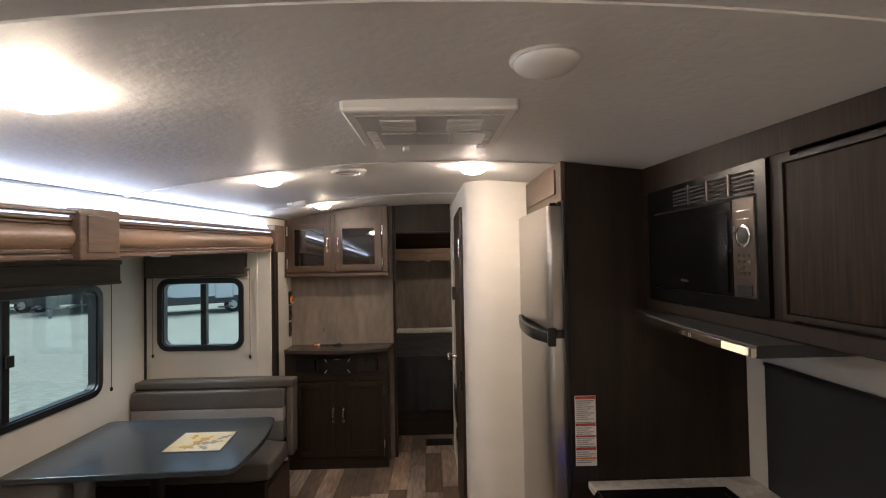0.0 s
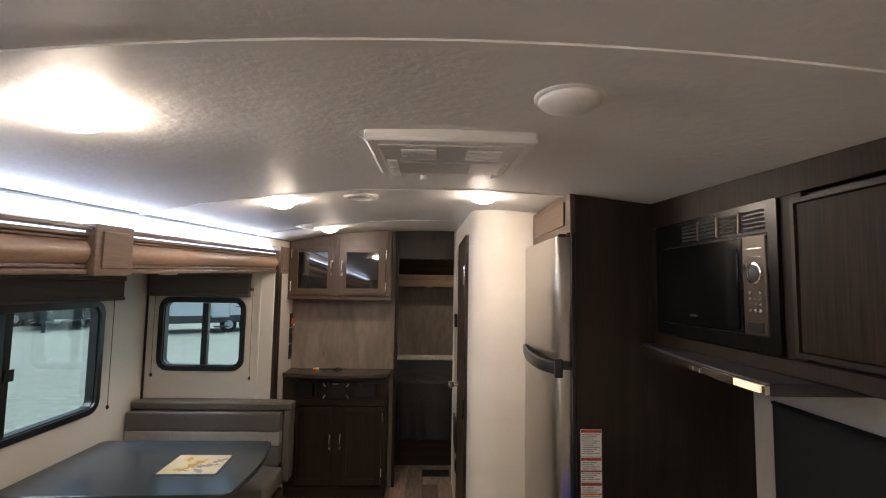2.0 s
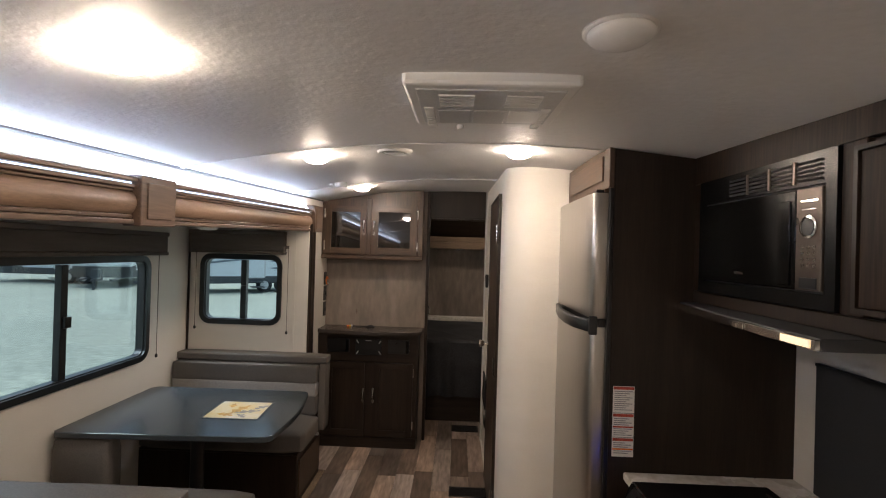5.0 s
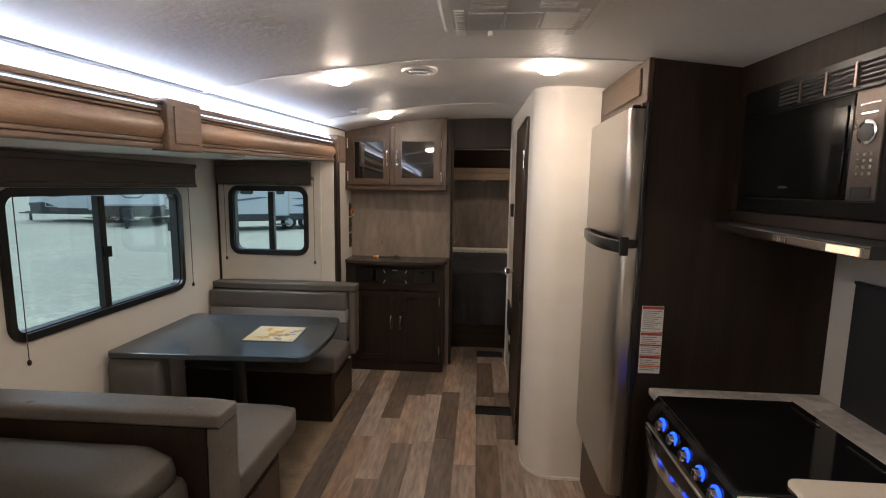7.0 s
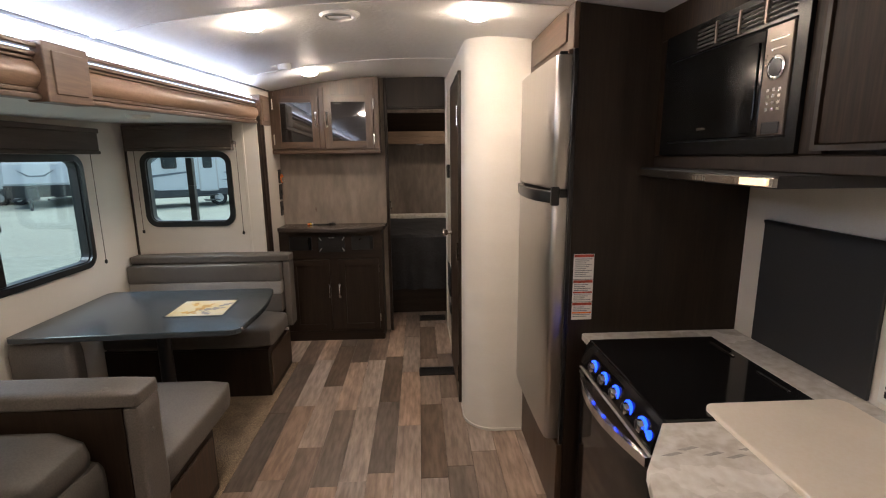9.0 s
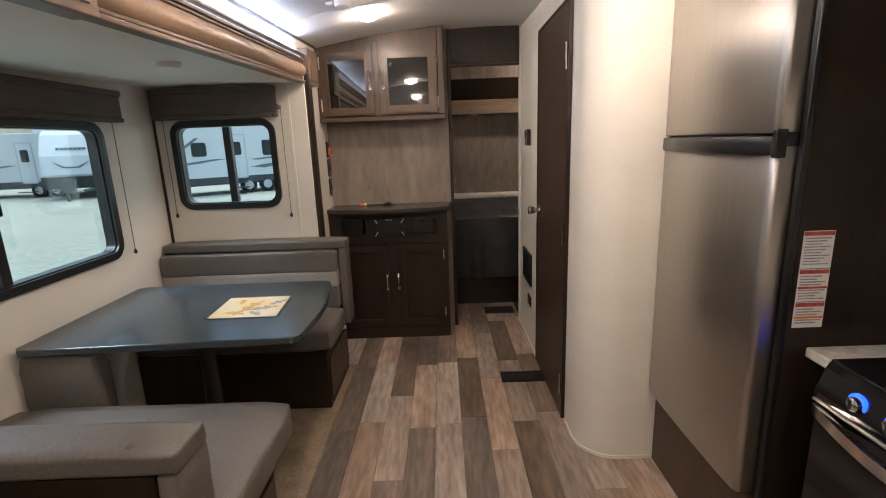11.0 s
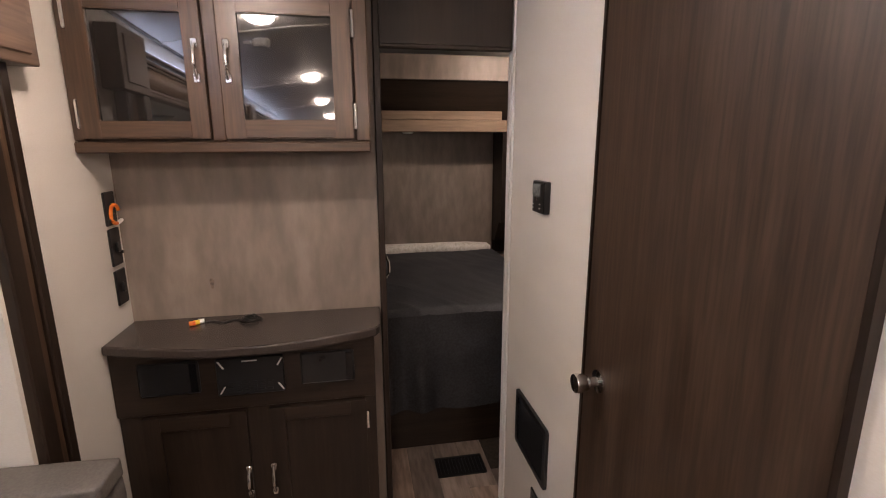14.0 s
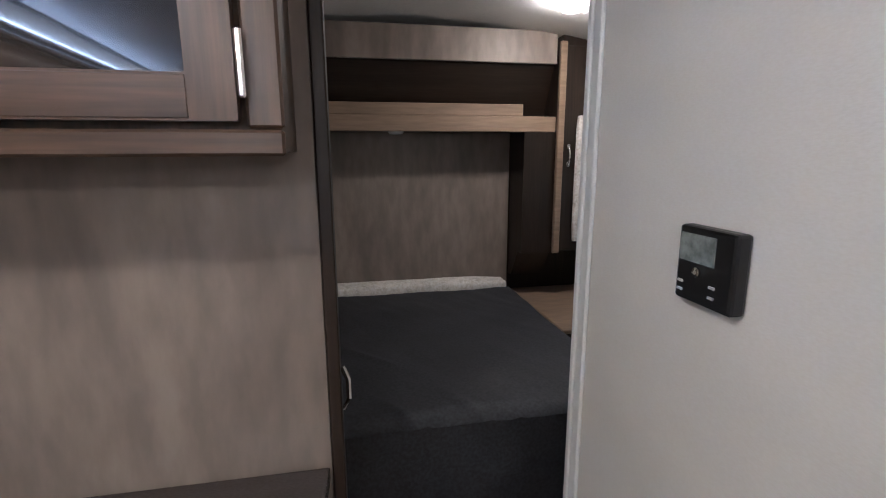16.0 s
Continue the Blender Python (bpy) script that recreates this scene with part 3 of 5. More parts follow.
structure("trim_cove", boxes((LEFT + 0.001, LEFT + 0.016, SLIDE_NEAR, 4.03, 1.950, 1.964), bev=0.003, lean=RISE), M_lip, "thin grey trim strip below the ceiling edge", "trim")

# ---- ceiling fittings ----


def ceiling_lamp(x, y, lit, r=0.064):
    z = ceil_z(x, y)
    t = thing("ceiling_light", (x, y, z), "round frosted ceiling light, %s" % ("glowing warm white" if lit else "switched off"), "ceiling light", "round ceiling lights")
    if not lit:
        part("rim", lathe(bmesh.new(), (x, y, z), [(r + 0.003, 0.008), (r + 0.003, -0.003), (r, -0.006), (r - 0.004, -0.0065)], n=40), M_white, t, smooth=True)
    deep, hang = (0.032, 0.003) if lit else (0.022, 0.007)
    part("dome", lathe(bmesh.new(), (x, y, z - hang), [(r - 0.004, 0.002), (r - 0.004, 0.0)] + [((r - 0.004) * math.cos(radians(a)), -deep * math.sin(radians(a))) for a in range(10, 90, 10)] + [(0.004, -deep)], n=40), M_lamp if lit else M_white, t, "glowing frosted dome" if lit else "", True)


# the two at y -0.44 are unseen, added to brighten ceiling and counter
for x, y, lit in ((-0.555, 0.845, True), (-0.545, 2.07, True), (0.37, 2.07, True), (-0.62, 3.45, True), (0.39, 0.81, False), (0.88, 5.48, True), (-0.555, -0.44, True), (0.39, -0.44, True)):
    ceiling_lamp(x, y, lit)


def air_conditioner():
    x0, x1, y0, y1 = -0.035, 0.390, 1.050, 1.455
    z = ceil_z(0.2, 1.1) - 0.002
    def zz(dz):
        return z + dz
    t = thing("air_conditioner", (0.18, 1.3, z), "white ceiling air conditioner with grey grille", "air conditioner")
    def slab(bm, xa, xb, ya, yb, d0, d1, bev):
        return box(bm, xa, xb, ya, yb, zz(d0) - RISE * 1.1, zz(d1) - RISE * 1.1, bev, 2, RISE)
    part("housing", slab(bmesh.new(), x0, x1, y0, y1, -0.028, 0.03, 0.010), M_white, t)
    part("inset", slab(bmesh.new(), x0 + 0.03, x1 - 0.03, y0 + 0.035, y1 - 0.03, -0.031, -0.026, 0.002), M_grille, t, "grey inset panel")
    for k in range(3):
        xa = x0 + 0.075 + 0.10 * k
        part("filter_panel", slab(bmesh.new(), xa, xa + 0.094, y0 + 0.21, y1 - 0.06, -0.035, -0.030, 0.003), M_grille if k < 2 else M_white, t)
    for xa in (x0 + 0.085, x0 + 0.255):
        for k in range(6):
            part("louvre", slab(bmesh.new(), xa, xa + 0.09, y0 + 0.07 + 0.018 * k, y0 + 0.08 + 0.018 * k, -0.035, -0.030, 0.0), M_white, t)
    for xa in (x0 + 0.040, x1 - 0.066):
        for k in range(11):
            part("side_louvre", slab(bmesh.new(), xa, xa + 0.026, y0 + 0.19 + 0.022 * k, y0 + 0.20 + 0.022 * k, -0.035, -0.030, 0.0), M_white, t)
    part("knob", lathe(bmesh.new(), (x0 + 0.14, y1 - 0.09, zz(-0.040)), [(0.011, 0), (0.010, -0.012), (0.004, -0.013)], n=16), M_white, t, smooth=True)


air_conditioner()


def ceiling_register(x, y):
    z = ceil_z(x, y)
    t = thing("ceiling_vent", (x, y, z), "round white ceiling air register", "ceiling vent")
    part("ring", lathe(bmesh.new(), (x, y, z), [(0.080, 0.006), (0.080, -0.006), (0.070, -0.014), (0.056, -0.012), (0.052, 0.006)], n=40), M_white, t, smooth=True)
    part("throat", lathe(bmesh.new(), (x, y, z), [(0.052, 0.004), (0.052, -0.002)], n=32), M_grille, t, "shadowed grey throat")
    part("blade", boxes((x - 0.046, x + 0.046, y - 0.012, y + 0.012, z - 0.014, z - 0.008), bev=0.003), M_white, t)


ceiling_register(-0.19, 2.08)
sp = thing("slide_light", (-1.33, 2.62, 1.82), "small round white light in the slide-out ceiling, off", "ceiling light")
part("puck", lathe(bmesh.new(), (-1.33, 2.62, 1.822), [(0.055, 0.0), (0.055, -0.010), (0.044, -0.022), (0.006, -0.025)], n=32), M_white, sp, smooth=True)
z = ceil_z(-0.685, 3.08)
det = thing("smoke_detector", (-0.685, 3.08, z), "small white smoke detector on the ceiling", "smoke detector")
part("body", lathe(bmesh.new(), (-0.685, 3.08, z), [(0.042, 0.006), (0.042, -0.022), (0.034, -0.032), (0.010, -0.034)], n=32), M_white, det, smooth=True)
part("tab", boxes((-0.765, -0.728, 3.065, 3.095, z - 0.022, z - 0.006), bev=0.003), M_white, det)

# ---- dinette ----


def bench(back0, back1, seat0, seat1, base0, base1, xe, xs, top, far):
    """A dinette bench along the slide-out wall; far: it faces the camera's start."""
    t = thing("dinette_bench", (-1.4, (base0 + base1) / 2, 0), "dinette bench, grey vinyl cushions on dark wood base", "bench", "dinette benches")
    x0 = SLIDE + 0.004
    part("base", boxes((x0, xs - 0.015, base0, base1, 0.0, 0.335), bev=0.003), M_dark, t)
    part("end_panel", boxes((xs - 0.014, xs - 0.004, base0 + 0.03, base1 - 0.03, 0.05, 0.30), bev=0.003), M_mid, t)
    part("seat_rail", boxes((x0, xs - 0.010, min(base0, seat0 + 0.03), max(base1, seat1 - 0.03), 0.336, 0.350), bev=0.003), M_dark, t)
    part("seat_cushion", cushion(bmesh.new(), x0, xs + 0.012, seat0, seat1, 0.351, 0.485, 0.035), M_vinyl, t, smooth=True)
    ya, yb = back0, back1
    part("back_cap", cushion(bmesh.new(), x0, xe, ya, yb, top - 0.055, top, 0.012, 0.003), M_vinyl, t, "grey vinyl top roll", True)
    part("back_end", cushion(bmesh.new(), xe - 0.05, xe, ya + 0.002, yb - 0.002, 0.36, top - 0.056, 0.010, 0.002), M_vinyl, t, "grey vinyl end pad", True)
    if far:
        y1, y2 = ya - 0.06, ya + 0.02
        part("back_panel", boxes((x0, xe - 0.052, ya + 0.022, yb - 0.004, 0.352, top - 0.056)), M_dark, t)
    else:
        y1, y2 = yb - 0.02, yb + 0.06
        part("back_panel", boxes((x0, xe - 0.052, ya + 0.004, yb - 0.022, 0.0, top - 0.056)), M_dark, t, "dark wood bench back")
    h = (top - 0.06 - 0.487) / 3
    for k, m in enumerate((M_vinyl, M_vinyl2, M_vinyl)):
        z0 = 0.487 + h * (0, 1.15, 1.95)[k]
        z1 = 0.487 + h * (1.15, 1.95, 3.0)[k]
        part("back_cushion", cushion(bmesh.new(), x0 + 0.01, xe - 0.055, y1, y2, z0, z1, 0.006, 0.002), m, t, "light grey vinyl band" if k == 1 else "", True)
    if not far:
        for x in (-1.55, -0.93):
            part("button", lathe(bmesh.new(), (x, ya + 0.03, top + 0.003), [(0.014, -0.006), (0.014, 0.0), (0.008, 0.003)], n=16), M_vinyl, t, smooth=True)
        part("end_button", lathe(bmesh.new(), (xe + 0.002, (ya + yb) / 2, top - 0.17), [(0.009, -0.004), (0.009, 0.003), (0.004, 0.005)], "x", 14), M_vinyl, t, smooth=True)
    part("tag", boxes((xs - 0.012, xs + 0.018, (seat1 - 0.02 if far else seat0 + 0.03), (seat1 - 0.005 if far else seat0 + 0.045), 0.332, 0.350)), M_label, t, "small white tag")


bench(3.435, 3.562, 3.025, 3.43, 3.04, 3.56, -0.848, -0.900, 0.905, True)
bench(1.465, 1.600, 1.605, 2.315, 1.47, 2.12, -0.815, -0.880, 0.852, False)

table = thing("dinette_table", (-1.4, 2.7, 0), "black dinette table with rounded corners on pedestal leg", "table")
edge = [(SLIDE + 0.05, 2.318), (SLIDE + 0.025, 2.345), (SLIDE + 0.025, 3.12), (SLIDE + 0.06, 3.155), (-0.93, 3.165)]
edge += [(-0.93 + 0.055 * math.sin(radians(a)), 3.11 + 0.055 * math.cos(radians(a))) for a in range(15, 76, 15)]
edge += [(-0.872 + 0.045 * k / 12 + 0.03 * math.sin(math.pi * k / 12), 3.09 - 0.65 * k / 12) for k in range(13)]
edge += [(-0.887 + 0.06 * math.cos(radians(a)), 2.42 - 0.06 * math.sin(radians(a))) for a in range(15, 91, 15)]
part("tabletop", prism(bmesh.new(), edge, "z", 0.698, 0.728, 0.005), M_table, table)
part("leg", lathe(bmesh.new(), (-1.35, 2.62, 0), [(0.14, 0.0), (0.14, 0.008), (0.04, 0.03), (0.035, 0.69), (0.12, 0.695), (0.12, 0.698)], n=32), M_black, table, smooth=True)

leaf = thing("leaflet", (-1.16, 2.73, 0.73), "cream leaflet with ochre artwork and dark border", "leaflet")
quad = [(-1.330, 2.595), (-0.996, 2.600), (-1.022, 2.905), (-1.345, 2.900)]
part("border", prism(bmesh.new(), quad, "z", 0.7285, 0.7297), M_black, leaf, "dark printed border")
cx, cy = -1.158, 2.735
part("sheet", prism(bmesh.new(), [(cx + (x - cx) * 0.93, cy + (y - cy) * 0.93) for x, y in quad], "z", 0.7298, 0.7304), M_paper, leaf)
for k, (px, py, a, ln, wd) in enumerate(((-1.17, 2.75, 70, 0.16, 0.030), (-1.11, 2.72, 20, 0.13, 0.026), (-1.22, 2.66, -15, 0.10, 0.024), (-1.06, 2.80, 50, 0.09, 0.022), (-1.24, 2.82, 100, 0.07, 0.02), (-1.12, 2.65, -40, 0.08, 0.02))):
    ca, sa = math.cos(radians(a)), math.sin(radians(a))
    prof = [(1.15 * ln * (i / 10 - 0.5), 1.7 * wd * math.sin(math.pi * i / 10) * (0.6 + 0.4 * math.sin(i * 2.1 + k))) for i in range(11)]
    poly = prof + [(u, -v * 0.6) for u, v in prof[::-1][1:-1]]
    part("artwork", prism(bmesh.new(), [(px + ca * u - sa * v, py + sa * u + ca * v) for u, v in poly], "z", 0.7305, 0.7308), M_gold if k % 2 == 0 else M_vinyl2, leaf, "ochre and grey brush shapes")

loose = solo("loose_cushion", cushion(bmesh.new(), SLIDE + 0.01, -1.66, 2.332, 2.45, 0.0, 0.688, 0.04, 0.004), M_vinyl, "loose grey vinyl cushion standing under the table", "cushion", smooth=True)

sofa = thing("sofa", (-1.45, 0.7, 0), "dark grey padded vinyl sofa beside the bench", "sofa")
part("base", boxes((SLIDE + 0.01, -0.98, -0.35, 1.40, 0.0, 0.24), bev=0.01), M_sofa, sofa)
part("seat", cushion(bmesh.new(), SLIDE + 0.02, -0.96, -0.15, 1.19, 0.241, 0.46, 0.05), M_sofa, sofa, smooth=True)
part("arm", cushion(bmesh.new(), SLIDE + 0.02, -0.925, 1.20, 1.452, 0.241, 0.645, 0.04), M_sofa, sofa, smooth=True)
part("arm_pillow", cushion(bmesh.new(), SLIDE + 0.02, -0.955, 1.185, 1.445, 0.600, 0.735, 0.07, 0.02), M_sofa, sofa, "puffy grey arm pad", True)
part("second_arm", cushion(bmesh.new(), SLIDE + 0.02, -0.94, -0.36, -0.16, 0.241, 0.66, 0.05), M_sofa, sofa, smooth=True)

# ---- console and cabinet before the partition ----


def pull(parent, x, y, z, name="handle", along=0.0):
    """A bright arched drop handle on a face that looks down the y axis."""
    pts = [(x + along * k, y - 0.004 - 0.020 * math.sin(math.pi * k / 8), z + 0.052 - 0.104 * k / 8) for k in range(9)]
    bm = tube(bmesh.new(), pts, 0.0058, 10)
    for zz in (z + 0.05, z - 0.05):
        box(bm, x - 0.010, x + 0.010, y - 0.008, y - 0.0005, zz - 0.014, zz + 0.014, 0.003)
    part(name, bm, M_chrome, parent, "bright arched handle", True)


def panel_door(parent, x0, x1, z0, z1, y, m, mx, glassy, name="door", rail=0.055):
    """A framed door that looks down the y axis; its face stands at y."""
    d = part(name, ring(bmesh.new(), rounded(x0, x1, z0, z1, 0.004, 2), rounded(x0 + rail, x1 - rail, z0 + rail, z1 - rail, 0.003, 2), "y", y, y + 0.018), m, parent)
    for z in (z0 + 0.0, z1 - rail):
        part("rail", boxes((x0 + rail, x1 - rail, y - 0.0015, y + 0.001, z + 0.003, z + rail - 0.003), bev=0.001), mx, d)
    part("glass_pane" if glassy else "field", boxes((x0 + rail - 0.004, x1 - rail + 0.004, y + 0.010, y + 0.015, z0 + rail - 0.004, z1 - rail + 0.004)), M_cabglass if glassy else m, d, "dark reflective glass" if glassy else "")
    return d


console = thing("console_cabinet", (-0.64, 4.1, 0), "dark wood console cabinet with bowed top", "cabinet")
part("body", boxes((LEFT + 0.003, -0.212, 4.030, 4.233, 0.0, 0.982), bev=0.002), M_dark, console)
part("front_frame", boxes((LEFT + 0.003, -0.212, 4.018, 4.029, 0.745, 0.980), bev=0.002), M_dark_x, console)
tp = [(LEFT + 0.003, 4.233), (LEFT + 0.003, 3.995)] + [(-1.075 + 0.87 * k / 16, 3.993 - 0.085 * math.sin(math.pi * k / 16)) for k in range(1, 16)] + [(-0.205, 4.0), (-0.188, 4.03), (-0.180, 4.233)]
part("top", prism(bmesh.new(), tp, "z", 0.985, 1.018, 0.006), M_top, console, "dark laminate bowed top")
part("bow_front", prism(bmesh.new(), [(-1.05, 4.0175)] + [(-1.05 + 0.82 * k / 12, 4.012 - 0.045 * math.sin(math.pi * k / 12)) for k in range(13)] + [(-0.23, 4.0175)], "z", 0.962, 0.984), M_dark_x, console)
for x0, x1 in ((-1.005, -0.668), (-0.592, -0.250)):
    d = panel_door(console, x0, x1, 0.10, 0.735, 4.010, M_dark, M_dark_x, False)
pull(console, -0.675, 4.009, 0.455)
pull(console, -0.590, 4.009, 0.455)
for z in (0.62, 0.17):
    part("hinge", boxes((-0.249, -0.240, 4.006, 4.017, z, z + 0.07), bev=0.002), M_chrome, console, "bright hinge")
part("kick", boxes((LEFT + 0.01, -0.220, 4.020, 4.029, 0.0, 0.09)), M_dark_x, console)
radio = part("stereo", boxes((-0.752, -0.528, 4.006, 4.0175, 0.800, 0.940), bev=0.004), M_black, console, "black stereo with bright corner marks")
for sx, sz in ((-0.745, 0.93), (-0.535, 0.93), (-0.745, 0.81), (-0.535, 0.81)):
    tx, tz = (-0.64 - sx) * 0.16, (0.87 - sz) * 0.45
    part("corner_mark", prism(bmesh.new(), [(sx, sz), (sx + 0.006, sz), (sx + tx + 0.006, sz + tz), (sx + tx, sz + tz)], "y", 4.0035, 4.0055), M_white, radio)
part("slot", boxes((-0.665, -0.615, 4.0035, 4.0055, 0.925, 0.929)), M_white, radio)
for k in range(3):
    for j in range(6):
        part("button", boxes((-0.715 + 0.026 * j, -0.697 + 0.026 * j, 4.003, 4.0055, 0.815 + 0.014 * k, 0.824 + 0.014 * k), bev=0.001), M_frame, radio)
for x0, x1 in ((-0.998, -0.805), (-0.472, -0.285)):
    s = part("speaker", boxes((x0, x1, 4.008, 4.0175, 0.818, 0.938), bev=0.006), M_black, console, "black speaker grille")
    part("sheen_edge", boxes((x1 - 0.030, x1 - 0.006, 4.005, 4.0075, 0.826, 0.930), bev=0.001), M_bglass, s)

cab = thing("wall_cabinet", (-0.64, 4.13, 1.63), "brown wood wall cabinet with two dark glass doors", "cabinet")
def cab_top(x):
    return ceil_z(x, 4.05) - 0.002
prof = [(LEFT + 0.003, 1.635), (-0.205, 1.635)] + [(-0.205 - 0.877 * k / 8, cab_top(-0.205 - 0.877 * k / 8)) for k in range(9)]
part("body", prism(bmesh.new(), prof, "y", 4.058, 4.233), M_mid, cab)
part("bottom_rail", boxes((LEFT + 0.003, -0.198, 4.030, 4.057, 1.628, 1.662), bev=0.004), M_mid_x, cab)
part("side_post", boxes((-0.245, -0.198, 4.036, 4.057, 1.664, 2.235), bev=0.004), M_mid, cab)
part("left_post", boxes((LEFT + 0.003, -1.052, 4.036, 4.057, 1.664, 2.125), bev=0.004), M_mid, cab)
part("middle_post", boxes((-0.690, -0.650, 4.040, 4.057, 1.664, 2.16), bev=0.003), M_mid, cab)
panel_door(cab, -1.050, -0.692, 1.672, 2.088, 4.022, M_mid, M_mid_x, True, rail=0.052)
panel_door(cab, -0.645, -0.252, 1.672, 2.098, 4.022, M_mid, M_mid_x, True, rail=0.058)
pull(cab, -0.712, 4.021, 1.90)
pull(cab, -0.622, 4.021, 1.90)
for x in (-0.250, -1.060):
    for z in (1.70, 1.98):
        part("hinge", boxes((x, x + 0.010, 4.018, 4.035, z, z + 0.085), bev=0.003), M_chrome, cab, "bright hinge")

for k, (z, ln) in enumerate(((1.385, 0.115), (1.245, 0.13), (1.105, 0.125))):
    t = thing("switch_plate", (LEFT, 4.17, z), "black wall plate with switch" if k else "black wall plate with hooked orange cable ring", "switch plate", "black wall plates")
    part("plate", boxes((LEFT + 0.001, LEFT + 0.009, 4.140, 4.210, z, z + ln), bev=0.003), M_black, t)
    part("toggle", boxes((LEFT + 0.010, LEFT + 0.018, 4.165, 4.185, z + ln / 2 - 0.018, z + ln / 2 + 0.018), bev=0.003), M_black, t)
    if k == 1:
        part("jack", lathe(bmesh.new(), (LEFT + 0.012, 4.19, z + 0.045), [(0.006, 0), (0.006, 0.012), (0.002, 0.013)], "x", 12), M_chrome, t)
hook = thing("cable_loop", (LEFT + 0.02, 4.16, 1.37), "bright orange cable loop on the wall plate", "cable")
part("loop", tube(bmesh.new(), [(LEFT + 0.024, 4.165 + 0.028 * math.cos(radians(a)), 1.425 + 0.032 * math.sin(radians(a))) for a in range(20, 300, 20)], 0.006), M_orange, hook, smooth=True)
part("tip", tube(bmesh.new(), [(LEFT + 0.024, 4.175, 1.392), (LEFT + 0.024, 4.205, 1.400)], 0.006), M_white, hook, smooth=True)
cab_l = thing("loose_cable", (-0.75, 4.15, 1.018), "black cable with red, yellow and white plugs", "cable")
for k, m in enumerate((M_orange, M_yellow, M_white)):
    part("plug", tube(bmesh.new(), [(-0.862 + 0.012 * k, 4.135 + 0.010 * k, 1.027), (-0.842 + 0.012 * k, 4.141 + 0.010 * k, 1.027)], 0.0085), m, cab_l, "coloured plug", True)
part("wire", tube(bmesh.new(), [(-0.815 + 0.012 * k, 4.155 + 0.012 * math.sin(k * 0.9), 1.022) for k in range(14)], 0.0032), M_black, cab_l, smooth=True)
part("coil", tube(bmesh.new(), [(-0.655 + (0.040 - 0.001 * k) * math.cos(k * 0.55), 4.150 + 0.018 * math.sin(k * 0.55), 1.022 + 0.0006 * k) for k in range(26)], 0.004), M_black, cab_l, smooth=True)
kn = solo("wood_knot", prism(bmesh.new(), [(-0.800 + 0.007 * math.cos(a) * (1 + 0.3 * math.sin(3 * a)), 1.145 + 0.026 * math.sin(a) * (1 + 0.2 * math.cos(2 * a))) for a in (2 * math.pi * k / 18 for k in range(18))], "y", 4.2335, 4.2345), M_knot, "dark knot in the wood panel", "knot", kind="structure")

# ---- things on the bathroom wall ----
XW = 0.3695
th = thing("thermostat", (XW, 3.905, 1.43), "black wall thermostat with grey display", "thermostat")
part("case", boxes((XW - 0.024, XW - 0.0005, 3.852, 3.958, 1.425, 1.532), bev=0.005, seg=2), M_black, th)
part("display", boxes((XW - 0.0265, XW - 0.0245, 3.885, 3.950, 1.483, 1.522)), M_screen, th, "grey display")
part("dial", lathe(bmesh.new(), (XW - 0.0245, 3.915, 1.470), [(0.007, 0), (0.007, -0.003), (0.003, -0.004)], "x", 16), M_chrome, th)
for y, zz in ((3.945, 1.452), (3.945, 1.440), (3.885, 1.456), (3.885, 1.442)):
    part("button", boxes((XW - 0.0265, XW - 0.0245, y - 0.005, y + 0.005, zz - 0.0017, zz + 0.0017)), M_grille, th)
gr = thing("wall_grille", (XW, 3.93, 0.45), "black return-air grille on the wall", "grille")
part("frame", ring(bmesh.new(), rounded(3.775, 4.090, 0.445, 0.680, 0.012), rounded(3.800, 4.065, 0.468, 0.657, 0.006), "x", XW - 0.012, XW - 0.0005), M_black, gr)
for k in range(9):
    z0 = 0.470 + 0.0208 * k
    part("slat", prism(bmesh.new(), [(XW - 0.009, z0), (XW - 0.002, z0 + 0.014), (XW - 0.0012, z0 + 0.013), (XW - 0.007, z0 - 0.001)], "y", 3.799, 4.066), M_black, gr)
ot = thing("outlet", (XW, 3.85, 0.29), "small black wall outlet", "outlet")
part("plate", boxes((XW - 0.009, XW - 0.0005, 3.790, 3.905, 0.290, 0.365), bev=0.004), M_black, ot)
part("socket", boxes((XW - 0.012, XW - 0.0095, 3.815, 3.880, 0.310, 0.345), bev=0.001), M_frame, ot)


def floor_vent(x0, x1, y0, y1):
    t = thing("floor_vent", ((x0 + x1) / 2, (y0 + y1) / 2, 0), "black metal floor heating register", "floor vent", "floor registers")
    part("frame", ring(bmesh.new(), rounded(x0, x1, y0, y1, 0.006, 2), rounded(x0 + 0.016, x1 - 0.016, y0 + 0.016, y1 - 0.016, 0.003, 2), "z", 0.0005, 0.007), M_black, t)
    part("well", boxes((x0 + 0.015, x1 - 0.015, y0 + 0.015, y1 - 0.015, 0.0005, 0.002)), M_black, t)
    n = 12
    for k in range(n):
        xa = x0 + 0.02 + (x1 - x0 - 0.04) * k / n
        part("slat", boxes((xa, xa + 0.010, y0 + 0.017, y1 - 0.017, 0.002, 0.0062)), M_black, t)


floor_vent(0.092, 0.360, 3.265, 3.395)
floor_vent(0.095, 0.350, 4.465, 4.615)

